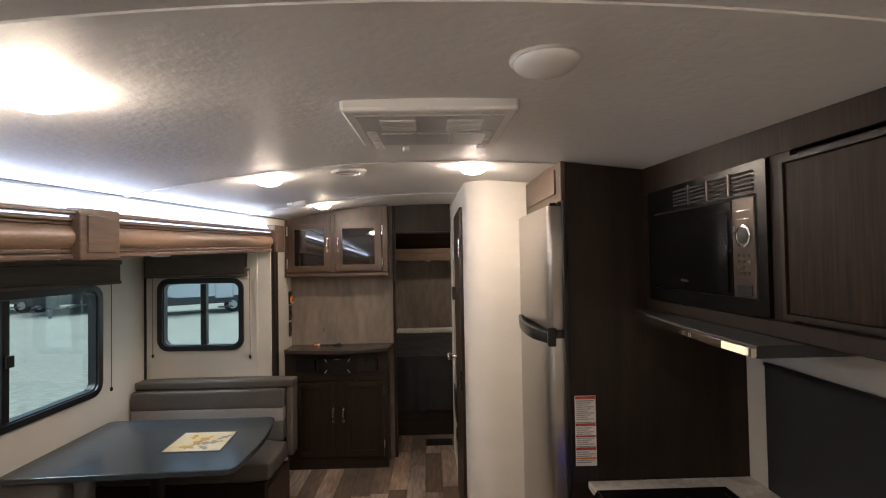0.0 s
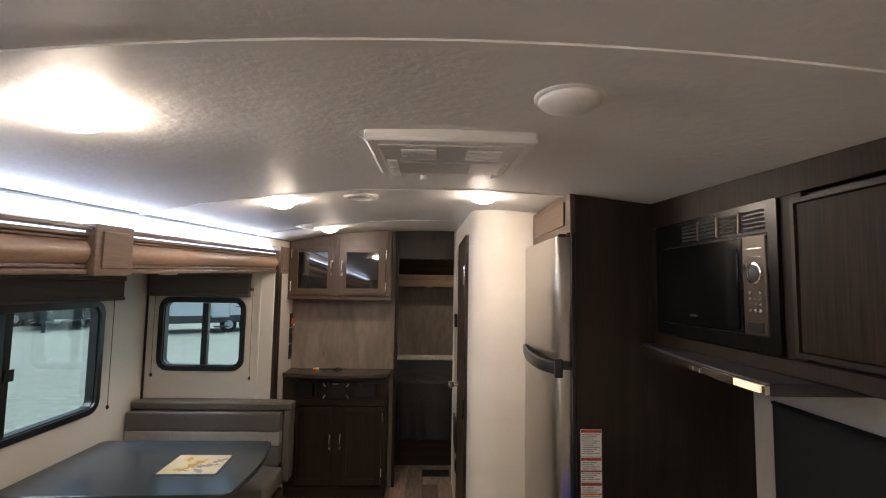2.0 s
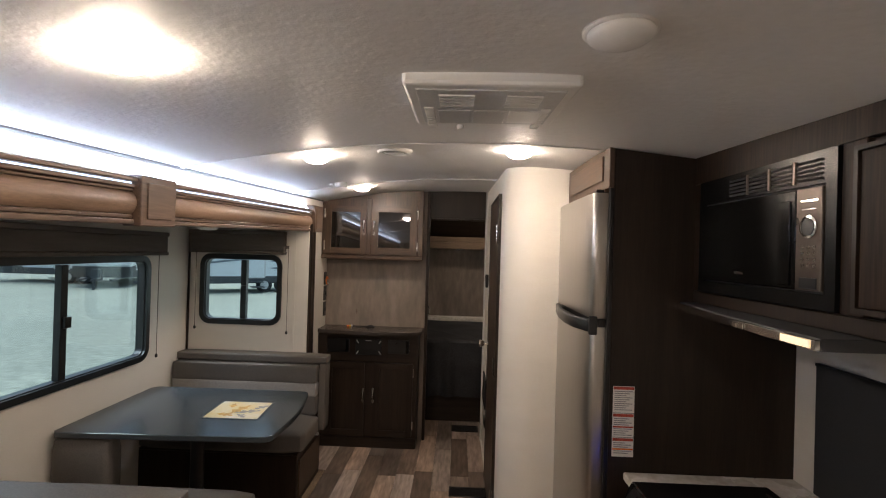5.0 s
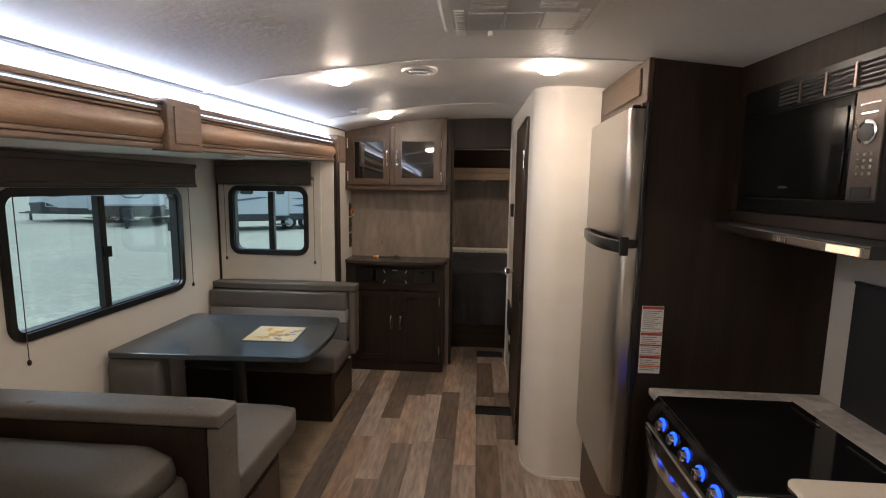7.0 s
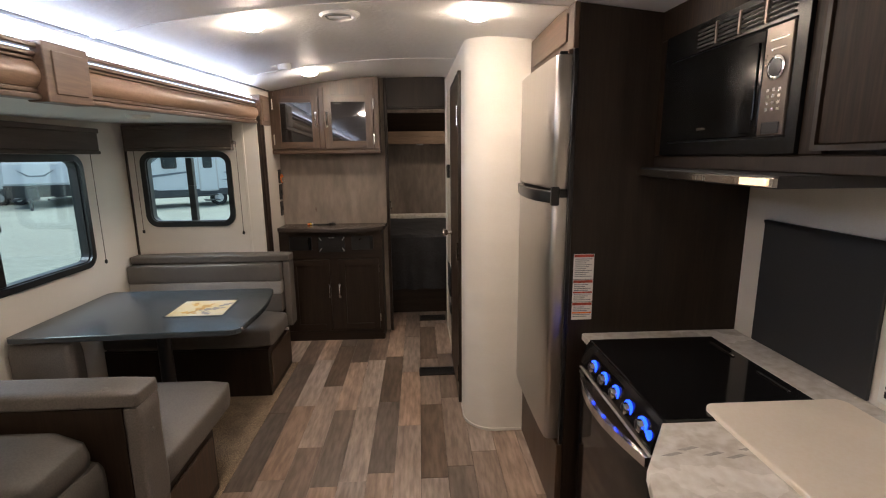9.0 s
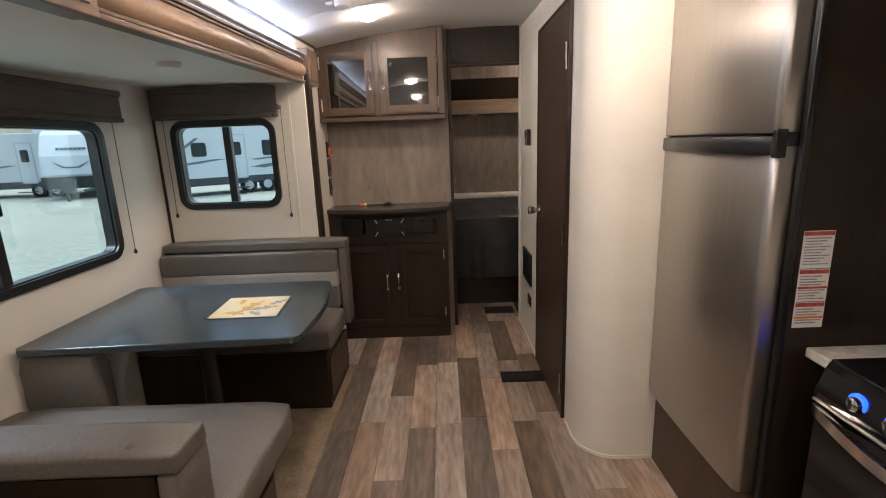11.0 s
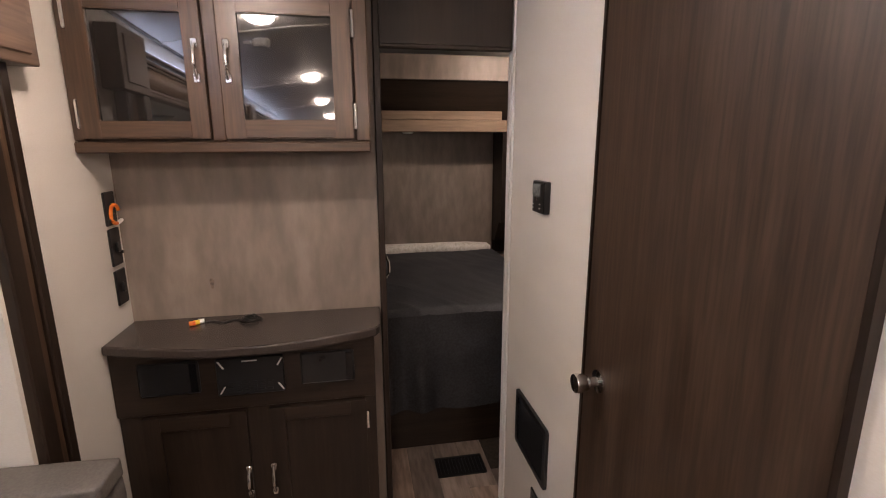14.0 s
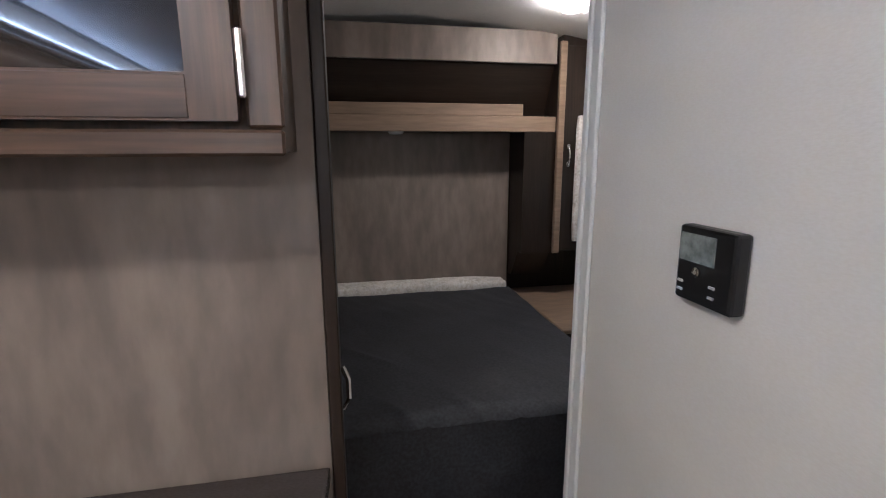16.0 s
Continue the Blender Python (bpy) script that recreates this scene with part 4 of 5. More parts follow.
# ---- refrigerator and its cabinet ----
FY0, FY1 = 1.84, 2.522
surround = thing("fridge_cabinet", (1.05, 2.18, 0), "dark wood cabinet around the refrigerator", "cabinet")
part("side_panel", prism(bmesh.new(), [(0.722, 0.0), (RIGHT - 0.001, 0.0), (RIGHT - 0.001, ceil_z(RIGHT, 1.84) - 0.002), (1.05, ceil_z(1.05, 1.84) - 0.002), (0.722, ceil_z(0.722, 1.84) - 0.002)], "y", FY0, FY0 + 0.022), M_dark, surround)
part("top_frame", boxes((0.700, 0.722, FY0, FY1, 1.985, 2.158), bev=0.003), M_mid, surround)
part("top_field", boxes((0.692, 0.6995, FY0 + 0.07, FY1 - 0.07, 2.02, 2.125), bev=0.004), M_mid_y, surround, "raised panel field")
part("filler_strip", boxes((0.690, 0.722, FY0 + 0.02, FY1, 1.970, 1.984), bev=0.002), M_mid_y, surround)
part("bottom_panel", boxes((0.695, 0.722, FY0, FY1, 0.0, 0.352), bev=0.003), M_mid, surround)
part("edge_strip", boxes((0.705, 0.7215, FY0 - 0.001, FY0 + 0.020, 0.353, 1.984), bev=0.002), M_black, surround)
fr = thing("refrigerator", (1.0, 2.18, 0.36), "tall stainless steel refrigerator with black handles", "refrigerator")
part("case", boxes((0.724, RIGHT - 0.03, FY0 + 0.030, FY1 - 0.012, 0.36, 1.975)), M_black, fr)
def fridge_door(z0, z1, name):
    pts = [(0.722, FY0 + 0.026), (0.722, FY1 - 0.006), (0.668, FY1 - 0.006)]
    pts += [(0.668 - 0.014 * math.sin(radians(a)), FY1 - 0.020 + 0.014 * math.cos(radians(a))) for a in range(30, 91, 20)]
    pts += [(0.646, 2.40), (0.6435, 2.18), (0.646, 1.96)]
    pts += [(0.670 - 0.020 * math.cos(radians(a)), FY0 + 0.048 - 0.020 * math.sin(radians(a))) for a in range(0, 91, 18)]
    return part(name, prism(bmesh.new(), pts[::-1], "z", z0, z1, 0.003), M_steel, fr, "brushed stainless door", True)
d1 = fridge_door(1.462, 1.968, "freezer_door")
d2 = fridge_door(0.365, 1.428, "fridge_door")
part("gasket", boxes((0.676, 0.7235, FY0 + 0.022, FY1 - 0.010, 1.429, 1.461)), M_black, fr)
hp = [(0.664, FY0 + 0.03), (0.640, FY0 + 0.05), (0.606, 2.0), (0.600, 2.12), (0.610, 2.30), (0.640, FY1 - 0.03), (0.662, FY1 - 0.012), (0.662, FY1 - 0.07), (0.630, 2.30), (0.622, 2.12), (0.628, 2.0), (0.662, FY0 + 0.07)]
part("handle", prism(bmesh.new(), hp, "z", 1.405, 1.455, 0.006), M_black, fr, "black bowed handle", True)
part("handle_bracket", boxes((0.640, 0.672, FY0 + 0.012, FY0 + 0.030, 1.398, 1.472), bev=0.003), M_black, fr)
part("top_hinge", boxes((0.660, 0.722, FY0 + 0.03, FY0 + 0.075, 1.9685, 1.981), bev=0.003), M_black, fr)
part("top_hinge", boxes((0.672, 0.722, FY1 - 0.06, FY1 - 0.03, 1.9685, 1.981), bev=0.003), M_black, fr)

lab = thing("warning_label", (0.78, FY0, 0.93), "white warning labels with red headings on the cabinet side", "label")
for k, (z0, z1) in enumerate(((1.098, 1.203), (1.003, 1.096), (0.926, 1.001))):
    s = part("sticker", boxes((0.736, 0.820, FY0 - 0.0012, FY0 - 0.0002, z0, z1)), M_label, lab)
    part("heading", boxes((0.738, 0.818, FY0 - 0.0022, FY0 - 0.0013, z1 - 0.013, z1 - 0.002)), M_red, s)
    n = int((z1 - z0 - 0.02) / 0.008)
    for j in range(n):
        if k and j == n // 2:
            part("band", boxes((0.738, 0.818, FY0 - 0.0022, FY0 - 0.0013, z1 - 0.024 - 0.008 * j, z1 - 0.018 - 0.008 * j)), M_orange if k == 2 else M_red, s)
        else:
            part("line", boxes((0.742, 0.812 - 0.012 * ((j * 7 + k) % 3), FY0 - 0.0022, FY0 - 0.0013, z1 - 0.022 - 0.008 * j, z1 - 0.019 - 0.008 * j)), M_ink, s)

# ---- kitchen ----
counter = thing("kitchen_counter", (1.1, 0.6, 0), "pale marbled counter over dark wood cabinets", "counter")
cz = 0.868
part("worktop_back", boxes((1.288, RIGHT - 0.003, 1.162, FY0 - 0.003, cz - 0.03, cz), bev=0.004), M_marble, counter)
part("worktop_end", boxes((0.782, 1.2875, 1.754, FY0 - 0.003, cz - 0.03, cz), bev=0.004), M_marble, counter)
fl = [(RIGHT - 0.003, 1.1615), (0.775, 1.1615), (0.64, 0.97), (0.585, 0.80), (0.575, 0.3), (0.575, -1.0), (RIGHT - 0.003, -1.0)]
part("worktop", prism(bmesh.new(), fl, "z", cz - 0.032, cz, 0.004), M_marble, counter, "pale marbled worktop")
part("cabinet_body", prism(bmesh.new(), [(RIGHT - 0.003, 1.15), (0.80, 1.15), (0.67, 0.96), (0.615, 0.80), (0.605, 0.3), (0.605, -0.98), (RIGHT - 0.003, -0.98)], "z", 0.0, cz - 0.034), M_dark, counter)
for k in range(7):
    a, b = 0.70 + 0.05 * k, 1.02 + 0.02 * math.sin(k * 1.7)
    bm = prism(bmesh.new(), [(a, b), (a + 0.045, b + 0.012), (a + 0.06, b + 0.006), (a + 0.02, b - 0.004)], "z", cz + 0.0002, cz + 0.0007)
    part("vein", bm, M_vinyl2, counter, "grey marble vein")
brd = solo("cutting_board", prism(bmesh.new(), rounded(0.925, 1.345, 0.50, 1.225, 0.03), "z", cz + 0.001, cz + 0.018, 0.004), M_board, "cream sink cover board lying on the counter", "cutting board")

stove = thing("stove", (1.0, 1.5, 0), "black and stainless range with glass cover, blue-lit knobs", "stove")
SY0, SY1 = 1.165, 1.752
part("body", boxes((0.782, 1.28, SY0 + 0.003, SY1 - 0.003, 0.10, 0.845)), M_black, stove)
part("glass_cover", boxes((0.784, 1.284, SY0, SY1, 0.850, 0.874), bev=0.006, seg=2), M_bglass, stove, "black glass cooktop cover")
for y in (1.36, 1.62):
    part("cover_clip", boxes((1.235, 1.245, y - 0.07, y + 0.07, 0.8745, 0.878), bev=0.001), M_chrome, stove)
pp = [(0.783, 0.866), (0.774, 0.850), (0.752, 0.785), (0.754, 0.765), (0.781, 0.765)]
ctl = part("control_panel", prism(bmesh.new(), pp, "y", SY0 + 0.002, SY1 - 0.002), M_bglass, stove, "sloped black control panel")
part("control_trim", boxes((0.748, 0.764, SY0 + 0.002, SY1 - 0.002, 0.757, 0.7645), bev=0.002), M_steel, stove)
for k, y in enumerate((1.630, 1.532, 1.434, 1.336, 1.240)):
    c = (0.7625, y, 0.812)
    part("light_ring", lathe(bmesh.new(), c, [(0.026, 0.004), (0.026, -0.004), (0.021, -0.0045)], "x", 24), M_blue, stove, "glowing blue ring")
    kb = part("knob", lathe(bmesh.new(), c, [(0.020, -0.0046), (0.018, -0.017), (0.014, -0.020), (0.003, -0.021)], "x", 24), M_chrome, stove, "silver knob", True)
    part("grip", boxes((0.7385, 0.7415, y - 0.003, y + 0.003, 0.799, 0.825), bev=0.001), M_black, kb)
part("switch_light", lathe(bmesh.new(), (0.7615, 1.195, 0.808), [(0.014, 0.004), (0.014, -0.006), (0.008, -0.009)], "x", 16), M_blue, stove, "glowing blue button")
hb = [(0.742 - 0.045 * math.sin(math.pi * k / 14), 1.175 + 0.565 * k / 14, 0.735) for k in range(15)]
bm = bmesh.new()
prism(bm, [(p[0], p[1]) for p in hb] + [(p[0] + 0.016, p[1]) for p in hb[::-1]], "z", 0.722, 0.752)
part("oven_handle", bm, M_chrome, stove, "silver bowed oven handle", True)
part("oven_door", boxes((0.757, 0.7815, SY0 + 0.005, SY1 - 0.005, 0.17, 0.757), bev=0.004), M_bglass, stove, "black glass oven door")
part("kick", boxes((0.762, 0.7815, SY0 + 0.005, SY1 - 0.005, 0.0, 0.165)), M_black, stove)

bsp = thing("stove_backsplash", (RIGHT, 1.4, 0.9), "matt charcoal panel on the wall behind the stove", "wall panel")
part("panel", boxes((RIGHT - 0.014, RIGHT - 0.002, 1.228, 1.722, 0.870, 1.347), bev=0.003), M_panelblack, bsp)
part("edge", boxes((RIGHT - 0.017, RIGHT - 0.0145, 1.228, 1.722, 1.336, 1.347)), M_black, bsp)
gv = thing("wall_louvre", (RIGHT, 1.0, 0.90), "white wall louvre with black slots", "louvre")
part("plate", boxes((RIGHT - 0.008, RIGHT - 0.002, 0.78, 1.205, 0.885, 1.125), bev=0.003), M_white, gv)
for k in range(8):
    z0 = 0.905 + 0.026 * k
    part("slot", boxes((RIGHT - 0.0095, RIGHT - 0.0075, 0.80, 1.185, z0, z0 + (0.020 if k == 0 else 0.011)), bev=0.0008), M_tyre, gv, "black slot")

# range hood
hood = thing("range_hood", (1.1, 1.35, 1.50), "slim dark range hood with chrome front trim", "range hood")
def hood_x(y):
    return 0.905 + 0.065 * ((y - 1.03) / 0.80) ** 2
hy = [1.03 + 0.802 * k / 12 for k in range(13)]
part("body", prism(bmesh.new(), [(hood_x(y) + 0.013, y) for y in hy] + [(RIGHT - 0.003, 1.832), (RIGHT - 0.003, 1.03)], "z", 1.514, 1.544, 0.003), M_panelblack, hood)
part("front_trim", prism(bmesh.new(), [(hood_x(y), y) for y in hy] + [(hood_x(y) + 0.012, y) for y in hy[::-1]], "z", 1.517, 1.540, 0.002), M_chrome, hood, "chrome front trim")
# emissive sliver painting the warm glint at the trim's near end, no lamp
part("trim_glint", prism(bmesh.new(), [(hood_x(y) - 0.003, y) for y in (1.045, 1.09, 1.14)] + [(hood_x(y) - 0.0005, y) for y in (1.14, 1.09, 1.045)], "z", 1.520, 1.537), M_hoodglint, hood, "warm reflection on the trim end, added as a faint glow")
for y in (1.30, 1.335):
    part("push_button", boxes((hood_x(y) - 0.004, hood_x(y) - 0.0005, y, y + 0.022, 1.520, 1.534), bev=0.001), M_chrome, hood)

# upper cabinets with the built-in microwave
CX = 1.035
upper = thing("upper_cabinet", (1.2, 0.6, 1.55), "dark brown wood upper kitchen cabinet", "cabinet")
def uz(x, y):
    return ceil_z(x, y) - 0.002
def uprism(y0, y1, z0, x0=CX):
    bm = bmesh.new()
    vs = []
    for y in (y0, y1):
        vs.append([bm.verts.new(p) for p in ((x0, y, z0), (RIGHT - 0.003, y, z0), (RIGHT - 0.003, y, uz(RIGHT, y)), (x0, y, uz(x0, y)))])
    a, b = vs
    bm.faces.new(a)
    bm.faces.new(b[::-1])
    for i in range(4):
        bm.faces.new((a[i], b[i], b[(i + 1) % 4], a[(i + 1) % 4]))
    bmesh.ops.recalc_face_normals(bm, faces=bm.faces[:])
    return bm
def hull_board(y0, y1, z0):
    """A face board whose top follows the ceiling."""
    bm = bmesh.new()
    a, b = [[bm.verts.new(p) for p in ((CX, y, z0), (CX + 0.0195, y, z0), (CX + 0.0195, y, uz(CX + 0.0195, y)), (CX, y, uz(CX, y)))] for y in (y0, y1)]
    bm.faces.new(a)
    bm.faces.new(b[::-1])
    for i in range(4):
        bm.faces.new((a[i], b[i], b[(i + 1) % 4], a[(i + 1) % 4]))
    bmesh.ops.recalc_face_normals(bm, faces=bm.faces[:])
    return bm
part("body", uprism(-1.0, 1.838, 1.553, CX + 0.02), M_dark, upper)
part("frieze", hull_board(-1.0, 1.838, 2.003), M_oak, upper, "dark wood frieze up to the ceiling")
part("bottom_rail", boxes((CX, CX + 0.0195, -1.0, 1.838, 1.545, 1.588), bev=0.003), M_dark, upper)
part("stile", boxes((CX, CX + 0.0195, 1.060, 1.130, 1.589, 2.0025), bev=0.002), M_oak, upper)
part("stile", boxes((CX, CX + 0.0195, 0.30, 0.36, 1.589, 2.0025), bev=0.002), M_oak, upper)
part("stile", boxes((CX, CX + 0.0195, 1.782, 1.838, 1.589, 2.0025), bev=0.002), M_oak, upper)
for y0, y1 in ((0.352, 1.078), (-0.42, 0.310)):
    d = part("door", ring(bmesh.new(), rounded(y0, y1, 1.598, 1.985, 0.004, 2), rounded(y0 + 0.012, y1 - 0.012, 1.610, 1.973, 0.003, 2), "x", CX - 0.016, CX - 0.0005), M_dark, upper)
    part("field", boxes((CX - 0.011, CX - 0.001, y0 + 0.0135, y1 - 0.0135, 1.6115, 1.9715), bev=0.003), M_oak, d, "open-grained dark field")

MX = CX + 0.013
mw = thing("microwave", (1.05, 1.45, 1.6), "black built-in microwave with trim kit and dial", "microwave")
MY0, MY1, MZ0, MZ1 = 1.132, 1.780, 1.592, 2.000
part("trim_kit", ring(bmesh.new(), rounded(MY0, MY1, MZ0, MZ1, 0.004, 2), rounded(MY0 + 0.035, MY1 - 0.03, MZ0 + 0.04, MZ1 - 0.085, 0.003, 2), "x", MX - 0.022, MX - 0.0005), M_mwtrim, mw, "black trim kit")
part("cavity", boxes((MX - 0.012, MX + 0.006, MY0 + 0.036, MY1 - 0.031, MZ0 + 0.041, MZ1 - 0.086)), M_black, mw)
part("door", boxes((MX - 0.024, MX - 0.0125, 1.268, MY1 - 0.034, MZ0 + 0.046, MZ1 - 0.092), bev=0.003), M_mwglass, mw, "black glass door")
part("door_rib", boxes((MX - 0.028, MX - 0.0245, 1.285, 1.335, MZ0 + 0.055, MZ1 - 0.12), bev=0.002), M_mwglass, mw)
cp = part("control_panel", boxes((MX - 0.026, MX - 0.0125, MY0 + 0.040, 1.264, MZ0 + 0.046, MZ1 - 0.092), bev=0.002), M_bronze, mw, "dark bronze control panel")
part("dial_ring", lathe(bmesh.new(), (MX - 0.026, 1.215, 1.805), [(0.030, 0.0), (0.030, -0.004), (0.025, -0.005), (0.024, -0.003)], "x", 32), M_chrome, cp, "chrome dial ring", True)
part("dial", lathe(bmesh.new(), (MX - 0.026, 1.215, 1.805), [(0.023, 0.0), (0.022, -0.005), (0.004, -0.006)], "x", 32), M_black, cp, smooth=True)
for k in range(4):
    for j in range(3):
        part("key", boxes((MX - 0.0275, MX - 0.0262, 1.190 + 0.02 * j, 1.200 + 0.02 * j, 1.700 + 0.016 * k, 1.708 + 0.016 * k)), M_chrome, cp)
part("caption", boxes((MX - 0.0275, MX - 0.0262, 1.185, 1.245, 1.872, 1.876)), M_chrome, cp)
part("caption", boxes((MX - 0.0275, MX - 0.0262, 1.190, 1.240, 1.850, 1.853)), M_chrome, cp)
part("open_button", boxes((MX - 0.028, MX - 0.0262, 1.185, 1.245, 1.643, 1.672), bev=0.002), M_black, cp)
part("maker_plate", boxes((MX - 0.0255, MX - 0.0242, 1.50, 1.545, 1.668, 1.676)), M_bronze, mw)
for g in range(4):
    ya = 1.180 + 0.105 * g
    for k in range(5):
        part("vent_slat", boxes((MX - 0.027, MX - 0.0222, ya, ya + 0.085, 1.925 + 0.012 * k, 1.931 + 0.012 * k)), M_tyre, mw)
    if g:
        part("vent_post", boxes((MX - 0.0275, MX - 0.0222, ya - 0.014, ya - 0.006, 1.922, 1.985)), M_bronze, mw)

# ---- bedroom ----
bed = thing("bed", (-0.05, 5.4, 0), "bed with black spread on dark wood base", "bed")
part("base", boxes((-1.0, 0.80, 4.74, 6.22, 0.0, 0.50), bev=0.004), M_dark_x, bed)
def spread():
    bm = bmesh.new()
    nx, ny = 120, 110
    g = {}
    for i in range(nx + 1):
        for j in range(ny + 1):
            u, s = i / nx, j / ny * 2.10
            x = -1.04 + 1.92 * u
            if s < 0.55:
                y, z = 4.655, 0.27 + s
                out = -0.02 * math.sin(x * 23 + 2 * math.sin(x * 7)) * (1 - s / 0.55) - 0.01 * noise.noise(Vector((x * 6, s * 8, 0)))
                y += out
            else:
                y, z = 4.655 + (s - 0.55), 0.82
                f = max(0.0, 1 - (s - 0.55) / 0.10)
                z -= 0.045 * f * f
            z += 0.008 * noise.noise(Vector((x * 4, s * 4, 1.3))) + 0.005 * abs(noise.noise(Vector((x * 9 + s * 5, s * 3, 7.0))))
            for cx0, s0, sl in ((0.02, 0.62, 0.7), (0.22, 0.66, 0.5), (-0.05, 1.05, 0.9), (0.35, 0.58, 0.6)):
                d = (x - cx0) + sl * (s - s0)
                z += 0.010 * math.exp(-(d / 0.014) ** 2) * math.exp(-((s - s0) / 0.13) ** 2)
            if u > 0.97:
                z -= 0.10 * (u - 0.97) / 0.03
            g[i, j] = bm.verts.new((x, min(y, 6.06), z))
    for i in range(nx):
        for j in range(ny):
            bm.faces.new((g[i, j], g[i + 1, j], g[i + 1, j + 1], g[i, j + 1]))
    bmesh.ops.remove_doubles(bm, verts=bm.verts[:], dist=0.0004)
    bmesh.ops.recalc_face_normals(bm, faces=bm.faces[:])
    return bm
part("mattress", cushion(bmesh.new(), -0.99, 0.84, 4.70, 6.20, 0.51, 0.77, 0.05), M_sheet, bed, "white mattress", True)
part("bedspread", spread(), M_bed, bed, "wrinkled black bedspread", True)
part("pillow_edge", cushion(bmesh.new(), -0.9, 0.80, 6.06, 6.20, 0.80, 0.862, 0.025, 0.008), M_sheet, bed, "white crumpled mattress edge", True)
structure("wall_headboard", boxes((LEFT, 0.86, 6.235, 6.28, 0.0, 1.76)), M_panel, "pale wood-look panel behind the bed", "wall")
shelf = thing("overhead_shelf", (0.3, 6.1, 1.75), "pale wood bridge shelf over the bed", "shelf")
part("front_board", boxes((LEFT + 0.004, 1.05, 5.985, 6.003, 1.752, 1.838), bev=0.003), M_shelf, shelf)
part("shelf_lip", boxes((LEFT + 0.004, 0.86, 6.01, 6.028, 1.840, 1.905), bev=0.003), M_shelf, shelf)
part("shelf_bottom", boxes((LEFT + 0.004, 1.05, 6.004, 6.232, 1.756, 1.772)), M_dark_x, shelf)
part("back_slope", prism(bmesh.new(), [(6.030, 2.135), (6.060, 2.135), (6.232, 1.78), (6.205, 1.775)], "x", LEFT + 0.004, 1.05), M_dark_x, shelf)
part("top_board", boxes((LEFT + 0.004, 1.05, 6.002, 6.026, 2.125, 2.30), bev=0.003), M_panel, shelf, "pale board under the ceiling")
sl = thing("shelf_light", (0.136, 6.05, 1.745), "small white reading light under the shelf", "light")
part("puck", lathe(bmesh.new(), (0.136, 6.04, 1.7555), [(0.042, 0), (0.042, -0.008), (0.034, -0.016), (0.005, -0.018)], n=28), M_white, sl, smooth=True)
ward = thing("wardrobe", (1.15, 6.0, 1.05), "dark wood hanging wardrobe with pale edge", "wardrobe")
part("body", boxes((1.075, RIGHT - 0.003, 5.985, 6.34, 1.05, 2.28), bev=0.003), M_dark, ward)
cu = thing("bedroom_curtain", (1.28, 5.95, 1.12), "cream curtain panel beside the wardrobe", "curtain")
for k in range(5):
    part("fold", cushion(bmesh.new(), 1.168 + 0.05 * k, 1.217 + 0.05 * k, 5.940, 5.9655, 1.12, 1.84, 0.010, 0.003), M_sheet, cu, smooth=True)
part("edge_post", boxes((1.052, 1.090, 5.955, 5.984, 1.045, 2.24), bev=0.003), M_shelf, ward, "pale wood edge")
part("side", prism(bmesh.new(), [(5.99, 1.752), (6.232, 1.752), (6.232, 0.87), (6.17, 0.87), (6.05, 1.045), (5.99, 1.045)], "x", 0.865, 1.074), M_dark, ward)
part("door", boxes((1.092, RIGHT - 0.01, 5.966, 5.984, 1.06, 2.22), bev=0.003), M_dark, ward)
pull(ward, 1.125, 5.965, 1.62)
ns = thing("nightstand", (1.15, 5.9, 0), "low wood nightstand beside the bed", "nightstand")
part("body", boxes((0.90, RIGHT - 0.004, 5.45, 6.23, 0.0, 0.74), bev=0.003), M_dark, ns)
part("top", boxes((0.892, RIGHT - 0.004, 5.44, 6.23, 0.7415, 0.762), bev=0.004), M_shelf, ns, "pale wood top")
vl = thing("bedroom_valance", (1.4, 5.3, 1.8), "cream fabric window valance", "valance")
for k in range(9):
    y0 = 4.90 + 0.088 * k
    part("fold", cushion(bmesh.new(), RIGHT - 0.055, RIGHT - 0.020, y0, y0 + 0.086, 1.70, 1.95, 0.015, 0.004), M_sheet, vl, smooth=True)
part("latch", tube(bmesh.new(), [(-0.148, 4.262, 1.215), (-0.136, 4.258, 1.19), (-0.136, 4.258, 1.15), (-0.148, 4.262, 1.125)], 0.006), M_chrome, edge_trim, "small bright latch", True)

# ---- outside ----
def ground():
    bm = bmesh.new()
    R = 900
    vs = [bm.verts.new(p) for p in ((-R, -R, -0.55), (R, -R, -0.55), (R, R, -0.55), (-R, R, -0.55))]
    bm.faces.new(vs)
    return bm
structure("ground", ground(), M_gravel, "pale gravel lot outside", "ground")


